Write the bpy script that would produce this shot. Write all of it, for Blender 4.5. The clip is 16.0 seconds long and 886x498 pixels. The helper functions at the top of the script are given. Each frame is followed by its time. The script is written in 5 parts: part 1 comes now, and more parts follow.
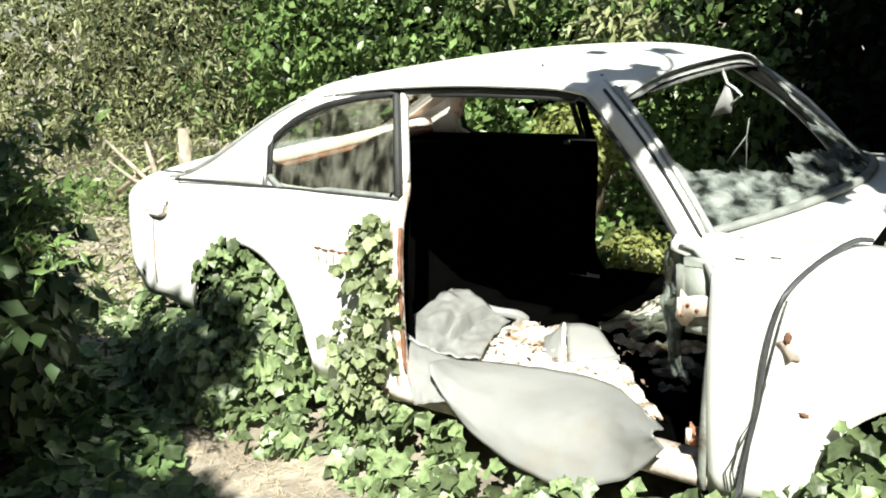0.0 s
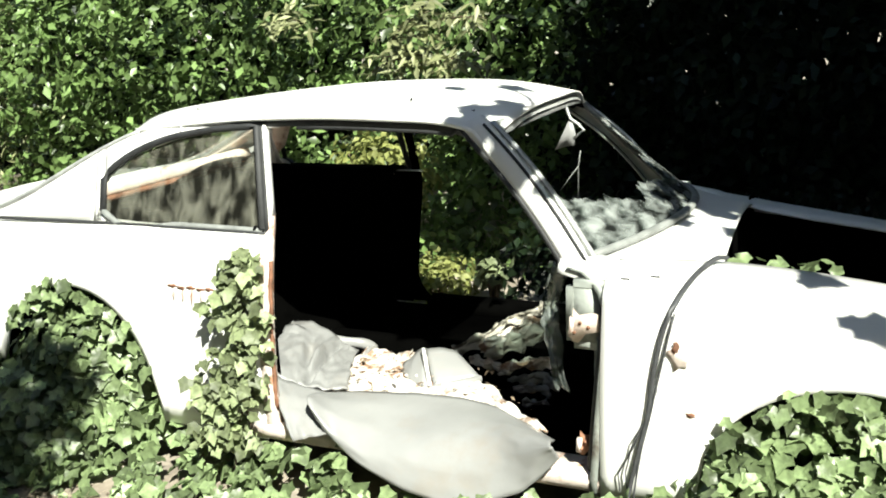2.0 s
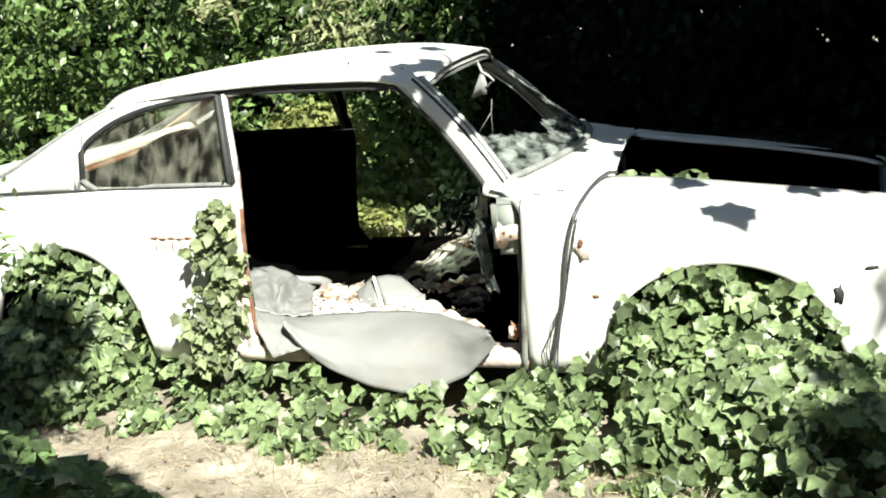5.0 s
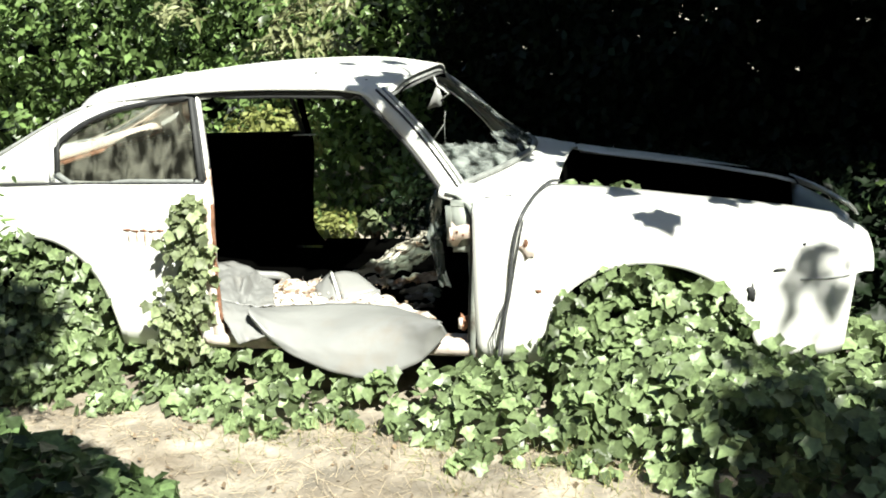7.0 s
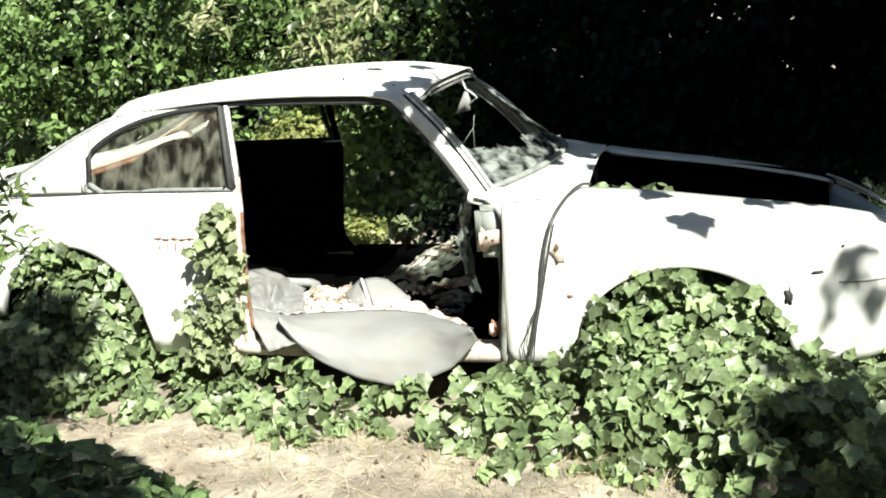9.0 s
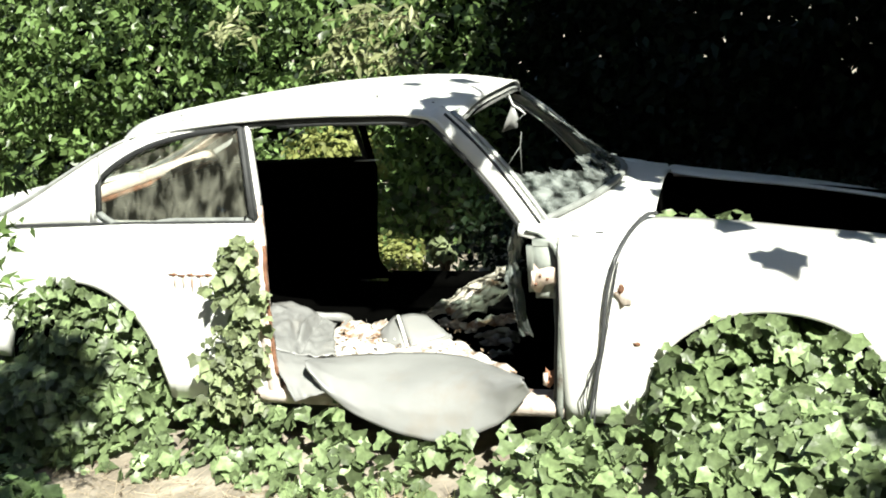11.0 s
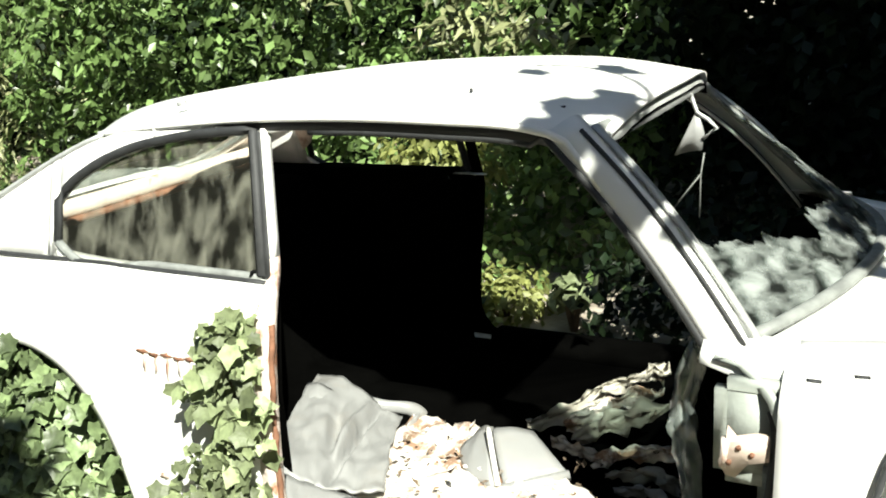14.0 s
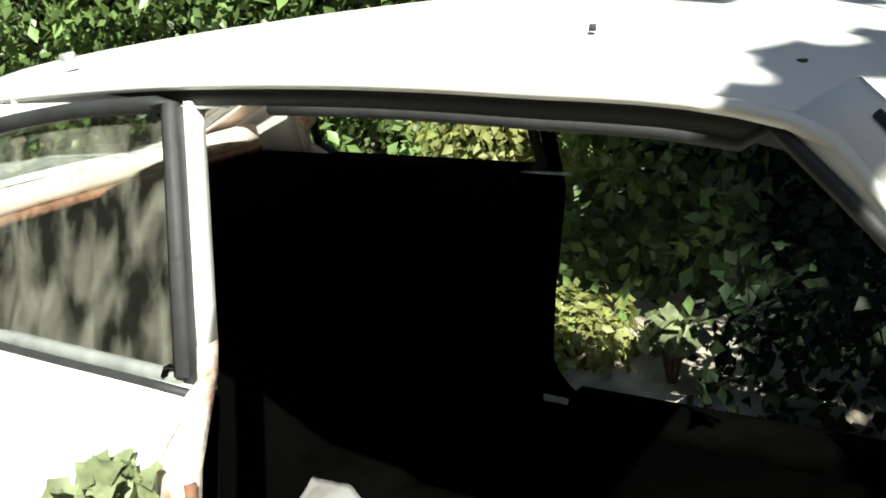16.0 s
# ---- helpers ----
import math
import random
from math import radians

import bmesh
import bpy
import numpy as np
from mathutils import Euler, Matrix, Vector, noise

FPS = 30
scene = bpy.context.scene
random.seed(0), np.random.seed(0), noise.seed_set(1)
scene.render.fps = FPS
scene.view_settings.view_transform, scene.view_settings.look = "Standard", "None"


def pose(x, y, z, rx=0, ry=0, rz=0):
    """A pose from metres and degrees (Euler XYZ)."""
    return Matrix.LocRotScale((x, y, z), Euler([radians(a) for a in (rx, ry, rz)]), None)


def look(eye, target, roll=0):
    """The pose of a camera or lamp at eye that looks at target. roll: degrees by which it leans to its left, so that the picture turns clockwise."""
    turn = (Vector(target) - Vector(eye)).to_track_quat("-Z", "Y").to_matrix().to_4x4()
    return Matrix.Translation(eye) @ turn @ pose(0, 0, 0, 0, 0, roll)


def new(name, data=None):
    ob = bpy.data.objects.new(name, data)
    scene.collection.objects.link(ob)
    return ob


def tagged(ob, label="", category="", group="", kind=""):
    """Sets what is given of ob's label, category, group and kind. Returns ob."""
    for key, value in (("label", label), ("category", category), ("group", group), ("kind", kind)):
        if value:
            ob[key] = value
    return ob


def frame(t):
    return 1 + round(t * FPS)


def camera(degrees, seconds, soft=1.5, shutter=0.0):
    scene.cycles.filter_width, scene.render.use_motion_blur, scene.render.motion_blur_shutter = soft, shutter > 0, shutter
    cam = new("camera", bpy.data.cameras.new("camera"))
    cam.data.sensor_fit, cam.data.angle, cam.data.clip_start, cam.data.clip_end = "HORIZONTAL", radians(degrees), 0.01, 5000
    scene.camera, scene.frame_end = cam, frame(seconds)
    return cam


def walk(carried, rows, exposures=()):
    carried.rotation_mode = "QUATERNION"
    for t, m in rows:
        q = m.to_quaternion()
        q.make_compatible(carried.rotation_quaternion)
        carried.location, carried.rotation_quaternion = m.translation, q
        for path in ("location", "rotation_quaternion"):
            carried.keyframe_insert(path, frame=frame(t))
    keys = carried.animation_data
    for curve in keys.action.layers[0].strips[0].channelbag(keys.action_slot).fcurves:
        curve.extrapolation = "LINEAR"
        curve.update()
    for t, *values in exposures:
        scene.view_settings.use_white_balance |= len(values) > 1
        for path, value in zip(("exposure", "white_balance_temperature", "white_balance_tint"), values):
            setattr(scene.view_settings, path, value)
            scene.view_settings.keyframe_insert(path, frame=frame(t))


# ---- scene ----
cam = camera(51.3, 16.0, soft=1.9)
PATH = [
    (0, (3.254, -2.637, 1.421), (1.964, -1.197, 0.907), -5.1),
    (0.5, (3.066, -2.828, 1.452), (2.052, -1.179, 0.95), -5.3),
    (1, (3.013, -2.905, 1.474), (2.109, -1.21, 0.916), -4.9),
    (1.5, (2.97, -2.867, 1.478), (2.002, -1.207, 0.924), -4.2),
    (2, (2.911, -2.906, 1.47), (2.119, -1.138, 0.974), -2.7),
    (2.5, (2.799, -3.077, 1.491), (2.237, -1.22, 1.008), -4.0),
    (3, (2.772, -3.182, 1.501), (2.271, -1.314, 0.994), -5.9),
    (3.5, (2.836, -3.236, 1.503), (2.299, -1.394, 0.939), -6.9),
    (4, (2.929, -3.281, 1.465), (2.331, -1.461, 0.889), -7.2),
    (6.5, (3.065, -3.722, 1.525), (2.489, -1.885, 0.982), -4.0),
    (7, (3.053, -3.746, 1.519), (2.562, -1.887, 0.969), -3.5),
    (7.5, (3.054, -3.735, 1.516), (2.565, -1.877, 0.963), -3.9),
    (8, (3.051, -3.729, 1.518), (2.531, -1.879, 0.964), -4.4),
    (8.5, (3.054, -3.732, 1.515), (2.507, -1.886, 0.973), -4.6),
    (9, (3.057, -3.715, 1.516), (2.497, -1.872, 0.979), -4.7),
    (9.5, (3.037, -3.692, 1.513), (2.482, -1.849, 0.969), -4.8),
    (10, (2.998, -3.614, 1.526), (2.416, -1.773, 1.007), -4.8),
    (12.5, (2.813, -2.834, 1.507), (2.096, -1.053, 0.946), -5.9),
    (13, (2.768, -2.634, 1.479), (1.996, -0.882, 0.898), -5.1),
    (13.5, (2.643, -2.341, 1.46), (1.834, -0.61, 0.868), -4.0),
    (14, (2.541, -2.134, 1.442), (1.638, -0.439, 0.886), -3.9),
    (14.5, (2.433, -1.855, 1.376), (1.298, -0.252, 1.0), -3.6),
    (15, (2.353, -1.661, 1.359), (1.253, -0.064, 0.869), -3.1),
    (15.5, (2.212, -1.47, 1.335), (1.185, 0.162, 0.804), -2.0),
    (16, (2.066, -1.331, 1.301), (1.095, 0.312, 0.704), -3.6),
]
walk(cam, [(t, look(eye, target, roll)) for t, eye, target, roll in PATH], exposures=[(0, 1.4, 6500, 2), (16, 1.4, 6500, 2)])

# ---- world, sun ----
SUN = Vector((0.45, -0.52, 0.73)).normalized()          # towards the sun
world = bpy.data.worlds.new("world")
scene.world = world
world.use_nodes = True
sky = world.node_tree.nodes.new("ShaderNodeTexSky")
sky.sky_type, sky.sun_disc = "NISHITA", False
sky.sun_elevation = math.asin(SUN.z)
sky.sun_rotation = math.atan2(SUN.x, SUN.y)
world.node_tree.links.new(sky.outputs[0], world.node_tree.nodes["Background"].inputs[0])
world.node_tree.nodes["Background"].inputs[1].default_value = 0.05
lamp = bpy.data.lights.new("sun", "SUN")
lamp.energy, lamp.angle, lamp.color = 5.0, radians(0.5), (1.0, 0.96, 0.88)
sun = new("sun", lamp)
sun.matrix_world = look(SUN * 30, (0, 0, 0))


# ---- materials ----
def material(name, base, rough=0.6, metal=0.0, var=0.25, scale=8.0, tint=None, tint_scale=2.0, tint_cut=(0.55, 0.7),
             bump=0.15, bump_scale=60.0, island=0.0, translucent=0.0, spec=0.5):
    """A procedural surface: a base colour with fine variation, patches of a second colour, and a fine relief."""
    m = bpy.data.materials.new(name)
    m.use_nodes = True
    nt = m.node_tree
    n, l = nt.nodes, nt.links
    bsdf = n["Principled BSDF"]
    bsdf.inputs["Roughness"].default_value = rough
    bsdf.inputs["Metallic"].default_value = metal
    bsdf.inputs["Specular IOR Level"].default_value = spec
    pos = n.new("ShaderNodeTexCoord")
    noi = n.new("ShaderNodeTexNoise")
    noi.inputs["Scale"].default_value, noi.inputs["Detail"].default_value = scale, 6
    l.new(pos.outputs["Object"], noi.inputs["Vector"])
    ramp = n.new("ShaderNodeMapRange")
    ramp.inputs[1].default_value, ramp.inputs[2].default_value = 0.3, 0.7
    ramp.inputs[3].default_value, ramp.inputs[4].default_value = 1 - var, 1 + var
    l.new(noi.outputs[0], ramp.inputs[0])
    mul = n.new("ShaderNodeVectorMath")
    mul.operation = "SCALE"
    mul.inputs[0].default_value = base
    l.new(ramp.outputs[0], mul.inputs[3])
    colour = mul.outputs[0]
    if island:
        geo = n.new("ShaderNodeNewGeometry")
        r2 = n.new("ShaderNodeMapRange")
        r2.inputs[3].default_value, r2.inputs[4].default_value = 1 - island, 1 + island
        l.new(geo.outputs["Random Per Island"], r2.inputs[0])
        m2 = n.new("ShaderNodeVectorMath")
        m2.operation = "SCALE"
        l.new(colour, m2.inputs[0])
        l.new(r2.outputs[0], m2.inputs[3])
        colour = m2.outputs[0]
    if tint:
        n2 = n.new("ShaderNodeTexNoise")
        n2.inputs["Scale"].default_value, n2.inputs["Detail"].default_value = tint_scale, 8
        n2.inputs["Roughness"].default_value = 0.65
        l.new(pos.outputs["Object"], n2.inputs["Vector"])
        r3 = n.new("ShaderNodeMapRange")
        r3.inputs[1].default_value, r3.inputs[2].default_value = tint_cut
        l.new(n2.outputs[0], r3.inputs[0])
        mix = n.new("ShaderNodeMix")
        mix.data_type = "RGBA"
        l.new(r3.outputs[0], mix.inputs[0])
        l.new(colour, mix.inputs[6])
        mix.inputs[7].default_value = (*tint, 1)
        colour = mix.outputs[2]
    l.new(colour, bsdf.inputs["Base Color"])
    if bump:
        n3 = n.new("ShaderNodeTexNoise")
        n3.inputs["Scale"].default_value, n3.inputs["Detail"].default_value = bump_scale, 4
        l.new(pos.outputs["Object"], n3.inputs["Vector"])
        b = n.new("ShaderNodeBump")
        b.inputs["Strength"].default_value, b.inputs["Distance"].default_value = bump, 0.01
        l.new(n3.outputs[0], b.inputs["Height"])
        l.new(b.outputs[0], bsdf.inputs["Normal"])
    if translucent:
        tr = n.new("ShaderNodeBsdfTranslucent")
        l.new(colour, tr.inputs[0])
        sh = n.new("ShaderNodeMixShader")
        sh.inputs[0].default_value = translucent
        l.new(bsdf.outputs[0], sh.inputs[1])
        l.new(tr.outputs[0], sh.inputs[2])
        l.new(sh.outputs[0], n["Material Output"].inputs[0])
    return m


def glass_material(name, tint, rough, film_colour, alpha, scale=7.0, cut=(0.35, 0.75), stretch=(1, 1, 1)):
    """Dusty glass: clear glass mixed with a pale film, dust and painted reflection streaks alike."""
    m = bpy.data.materials.new(name)
    m.use_nodes = True
    n, l = m.node_tree.nodes, m.node_tree.links
    bsdf = n["Principled BSDF"]
    bsdf.inputs["Base Color"].default_value = (*film_colour, 1)
    bsdf.inputs["Roughness"].default_value = 0.5
    clear = n.new("ShaderNodeBsdfTransparent")
    clear.inputs[0].default_value = (*tint, 1)
    gloss = n.new("ShaderNodeBsdfGlossy")
    gloss.inputs["Roughness"].default_value = rough
    face, power, fres = n.new("ShaderNodeLayerWeight"), n.new("ShaderNodeMath"), n.new("ShaderNodeMath")
    face.inputs[0].default_value = 0.5
    power.operation, fres.operation = "POWER", "MULTIPLY_ADD"
    power.inputs[1].default_value = 5.0
    fres.inputs[1].default_value, fres.inputs[2].default_value = 0.9, 0.085
    l.new(face.outputs["Facing"], power.inputs[0])
    l.new(power.outputs[0], fres.inputs[0])
    pane = n.new("ShaderNodeMixShader")
    l.new(fres.outputs[0], pane.inputs[0])
    l.new(clear.outputs[0], pane.inputs[1])
    l.new(gloss.outputs[0], pane.inputs[2])
    pos, noi, rng = n.new("ShaderNodeTexCoord"), n.new("ShaderNodeTexNoise"), n.new("ShaderNodeMapRange")
    noi.inputs["Scale"].default_value, noi.inputs["Detail"].default_value = scale, 8
    noi.inputs["Distortion"].default_value = 0.35
    place = n.new("ShaderNodeMapping")
    place.inputs["Scale"].default_value = stretch
    l.new(pos.outputs["Object"], place.inputs["Vector"])
    l.new(place.outputs[0], noi.inputs["Vector"])
    rng.inputs[1].default_value, rng.inputs[2].default_value = cut
    rng.inputs[3].default_value, rng.inputs[4].default_value = alpha
    l.new(noi.outputs[0], rng.inputs[0])
    mix = n.new("ShaderNodeMixShader")
    l.new(rng.outputs[0], mix.inputs[0])
    l.new(pane.outputs[0], mix.inputs[1])
    l.new(bsdf.outputs[0], mix.inputs[2])
    l.new(mix.outputs[0], n["Material Output"].inputs[0])
    return m


PAINT = material("weathered_white_paint", (0.80, 0.80, 0.77), 0.38, var=0.05, scale=5, tint=(0.36, 0.24, 0.15), tint_scale=5.5,
                 tint_cut=(0.72, 0.80), bump=0.04, bump_scale=25)
INNER = material("pinkish_inner_paint", (0.74, 0.62, 0.53), 0.6, var=0.2, scale=9, tint=(0.30, 0.13, 0.06), tint_scale=7, tint_cut=(0.55, 0.66))
PRIMER = material("dull_inner_paint", (0.58, 0.47, 0.40), 0.7, var=0.25, scale=9, tint=(0.22, 0.09, 0.04), tint_scale=6, tint_cut=(0.5, 0.62))
JAMB = material("dull_green_grey_paint", (0.27, 0.29, 0.265), 0.6, var=0.3, scale=12, tint=(0.10, 0.085, 0.07), tint_scale=9, tint_cut=(0.55, 0.68))
RUST = material("rust", (0.20, 0.095, 0.055), 0.85, var=0.5, scale=20, tint=(0.10, 0.04, 0.02), tint_scale=12, bump=0.5)
RUSTWHITE = material("rust_and_old_paint", (0.66, 0.57, 0.51), 0.7, var=0.25, scale=14, tint=(0.34, 0.16, 0.09), tint_scale=13, tint_cut=(0.53, 0.64), bump=0.3)
RUBBER = material("perished_black_rubber", (0.022, 0.023, 0.024), 0.65, var=0.3, scale=30)
GREYRUBBER = material("grey_window_rubber", (0.20, 0.21, 0.20), 0.6, var=0.3, scale=25)
TRIM = material("dull_grey_trim", (0.42, 0.43, 0.42), 0.45, 0.3, var=0.2, scale=20)
# near-black base holds the cabin's and bays' shade in its colour
SHADEBLACK = material("shade_black_interior", (0.0011, 0.0011, 0.0010), 0.95, var=0.4, scale=10, spec=0.01)
VINYL = material("grey_vinyl", (0.255, 0.257, 0.253), 0.36, var=0.10, scale=4, tint=(0.25, 0.235, 0.215), tint_scale=6, tint_cut=(0.52, 0.72), bump=0.10, bump_scale=30)
FOAM = material("crumbling_pale_foam", (0.66, 0.62, 0.56), 0.9, var=0.3, scale=18, tint=(0.27, 0.17, 0.11), tint_scale=14, tint_cut=(0.5, 0.6), bump=0.6, bump_scale=40)
PLASTIC = material("dusty_torn_plastic", (0.46, 0.44, 0.37), 0.4, var=0.4, scale=10, translucent=0.25, bump=0.4, bump_scale=20)
CABLE = material("dark_cable", (0.05, 0.052, 0.055), 0.5, var=0.3, scale=40)
IVY = material("ivy_leaf", (0.172, 0.228, 0.108), 0.40, var=0.35, scale=45, island=0.6, translucent=0.2, bump=0.25, spec=0.5)
PALEIVY = material("dusty_pale_ivy_leaf", (0.215, 0.255, 0.135), 0.5, var=0.35, scale=45, island=0.55, translucent=0.2, bump=0.25, spec=0.4)
SHRUB = material("shrub_leaf", (0.122, 0.185, 0.062), 0.36, var=0.35, scale=2, island=0.6, translucent=0.28, bump=0, spec=0.4)
PALELEAF = material("pale_bush_leaf", (0.21, 0.225, 0.11), 0.5, var=0.3, scale=2, island=0.5, translucent=0.3, bump=0)
# leaf green lowered to carry shade in the bushes by the path
SHADELEAF = material("shade_toned_leaf", (0.040, 0.066, 0.026), 0.5, var=0.35, scale=2, island=0.5, translucent=0.15, bump=0, spec=0.3)
# the ivy's colour darkened to hold the shade beside the path
SHADEIVY = material("shade_toned_ivy_leaf", (0.095, 0.145, 0.058), 0.45, var=0.35, scale=45, island=0.6, translucent=0.2, bump=0.25, spec=0.4)
# nearly black leaves, with deep shade put into the base colour
DEEPSHADELEAF = material("deep_shade_leaf", (0.009, 0.017, 0.007), 0.5, var=0.35, scale=2, island=0.5, translucent=0.12, bump=0, spec=0.2)
YELLOWLEAF = material("yellow_green_leaf", (0.24, 0.26, 0.085), 0.5, var=0.3, scale=3, island=0.4, translucent=0.35, bump=0)
BARK = material("bark", (0.10, 0.075, 0.05), 0.9, var=0.4, scale=20, bump=0.6)
DRYWOOD = material("bleached_dead_wood", (0.33, 0.275, 0.215), 0.9, var=0.4, scale=20, bump=0.6)
SOIL = material("dusty_path_soil", (0.345, 0.305, 0.25), 0.95, var=0.5, scale=7, tint=(0.20, 0.165, 0.125), tint_scale=2.6, tint_cut=(0.46, 0.66), bump=0.9, bump_scale=22)
STRAW = material("dry_straw", (0.42, 0.35, 0.25), 0.85, var=0.3, scale=3, island=0.5, translucent=0.2, bump=0)
DRYLEAF = material("dry_brown_leaf", (0.20, 0.145, 0.095), 0.8, var=0.3, scale=3, island=0.6, translucent=0.2, bump=0)
# upright pale streaks in this pane's dust imitate reflected trees
GLASS = glass_material("dust_reflection_glass", (0.80, 0.84, 0.80), 0.02, (0.46, 0.46, 0.37), (0.02, 0.30), 9.0, (0.42, 0.70), (2.6, 2.6, 1.0))
CRAZED = glass_material("crazed_glass", (0.55, 0.61, 0.58), 0.10, (0.40, 0.43, 0.41), (0.02, 0.58), 12.0, (0.40, 0.68), (1, 1.4, 2.6))

FILM = glass_material("clear_plastic_film", (0.62, 0.68, 0.66), 0.1, (0.32, 0.35, 0.33), (0.10, 0.60), 12.0, (0.40, 0.66), (2, 2, 0.6))


# ---- mesh helpers ----
def part(name, bm, mat, parent=None, label="", smooth=True):
    """Links a bmesh as one mesh object under a thing or a part."""
    me = bpy.data.meshes.new(name)
    bm.normal_update()
    bm.to_mesh(me)
    bm.free()
    for p in me.polygons:
        p.use_smooth = smooth
    me.materials.append(mat)
    ob = new(name, me)
    if parent:
        ob.parent = parent
    if label:
        ob["label"] = label
    return ob


def thing(name, label, category, at=(0, 0, 0), group="", kind=""):
    ob = new(name)
    ob.empty_display_size = 0.1
    ob.location = at
    return tagged(ob, label, category, group, kind)


def grid(rows, bm=None):
    """A sheet through rows of points."""
    bm = bm or bmesh.new()
    vs = [[bm.verts.new(p) for p in r] for r in rows]
    for a, b in zip(vs, vs[1:]):
        for i in range(len(a) - 1):
            bm.faces.new((a[i], a[i + 1], b[i + 1], b[i]))
    return bm


def thick(bm, t):
    """Gives a sheet its thickness: a second skin on the inner side, closed along the rim."""
    bmesh.ops.recalc_face_normals(bm, faces=bm.faces)
    bm.normal_update()
    faces = bm.faces[:]
    rim = [(e.verts[0], e.verts[1]) for e in bm.edges if len(e.link_faces) == 1]
    twin = {v: bm.verts.new(v.co - v.normal * t) for v in bm.verts[:]}
    for f in faces:
        bm.faces.new([twin[v] for v in reversed(f.verts)])
    for p, q in rim:
        bm.faces.new((p, q, twin[q], twin[p]))
    bmesh.ops.recalc_face_normals(bm, faces=bm.faces)
    return bm


def tube(points, radius, sides=8, bm=None, flat=1.0):
    """A rod along points, of one radius or one for each point, with closed ends."""
    bm = bm or bmesh.new()
    pts = [Vector(p) for p in points]
    rad = radius if isinstance(radius, (list, tuple)) else [radius] * len(pts)
    rings = []
    for i, p in enumerate(pts):
        d = (pts[min(i + 1, len(pts) - 1)] - pts[max(i - 1, 0)]).normalized()
        side = d.cross(Vector((0, 0, 1)) if abs(d.z) < 0.9 else Vector((1, 0, 0))).normalized()
        up = side.cross(d)
        rings.append([bm.verts.new(p + rad[i] * (math.cos(a) * side + flat * math.sin(a) * up)) for a in (2 * math.pi * k / sides for k in range(sides))])
    for a, b in zip(rings, rings[1:]):
        for k in range(sides):
            bm.faces.new((a[k], a[(k + 1) % sides], b[(k + 1) % sides], b[k]))
    bm.faces.new(rings[0][::-1])
    bm.faces.new(rings[-1])
    return bm


def block(x0, x1, y0, y1, z0, z1, bevel=0.006, bm=None):
    """A block with worn, rounded edges."""
    own = bmesh.new()
    bmesh.ops.create_cube(own, size=1)
    for v in own.verts:
        v.co = ((x0 + x1) / 2 + v.co.x * (x1 - x0), (y0 + y1) / 2 + v.co.y * (y1 - y0), (z0 + z1) / 2 + v.co.z * (z1 - z0))
    if bevel:
        bmesh.ops.bevel(own, geom=own.edges[:], offset=bevel, segments=2, affect="EDGES")
    return own


def curve(xs, ys):
    """A smooth function through a few knots."""
    xs, ys = np.array(xs, float), np.array(ys, float)
    d = np.gradient(ys, xs)

    def f(x):
        x = min(max(x, xs[0]), xs[-1])
        i = min(max(int(np.searchsorted(xs, x)) - 1, 0), len(xs) - 2)
        h = xs[i + 1] - xs[i]
        s = (x - xs[i]) / h
        return float((2 * s**3 - 3 * s**2 + 1) * ys[i] + (s**3 - 2 * s**2 + s) * h * d[i] + (3 * s**2 - 2 * s**3) * ys[i + 1] + (s**3 - s**2) * h * d[i + 1])
    return f


def flow(points, n):
    """A smooth line through points."""
    k = range(len(points))
    fs = [curve(k, [p[a] for p in points]) for a in range(3)]
    return [Vector([f(q) for f in fs]) for q in np.linspace(0, len(points) - 1, n)]


rng = np.random.default_rng(7)
OVAL = (np.array([(0, 0, 0), (0.30, 0.45, 0.05), (0, 1, -0.06), (-0.30, 0.45, 0.05)]), [(0, 1, 2), (0, 2, 3)])
LONG = (np.array([(0, 0, 0), (0.15, 0.4, 0.03), (0, 1, -0.12), (-0.15, 0.4, 0.03)]), [(0, 1, 2), (0, 2, 3)])
IVYLEAF = (np.array([(0, 0.38, -0.10), (0, 0, 0), (0.30, -0.08, 0.02), (0.37, 0.17, 0.03), (0.52, 0.40, -0.04), (0.33, 0.55, 0.04), (0, 1.0, -0.14),
                     (-0.33, 0.55, 0.04), (-0.52, 0.40, -0.04), (-0.37, 0.17, 0.03), (-0.30, -0.08, 0.02)]), [(0, i, i + 1) for i in range(1, 10)] + [(0, 10, 1)])
BLADE = (np.array([(-0.012, 0, 0), (0.012, 0, 0), (0.0, 1, 0.04)]), [(0, 1, 2)])


def unit(a):
    return a / np.maximum(np.linalg.norm(a, axis=1, keepdims=True), 1e-6)


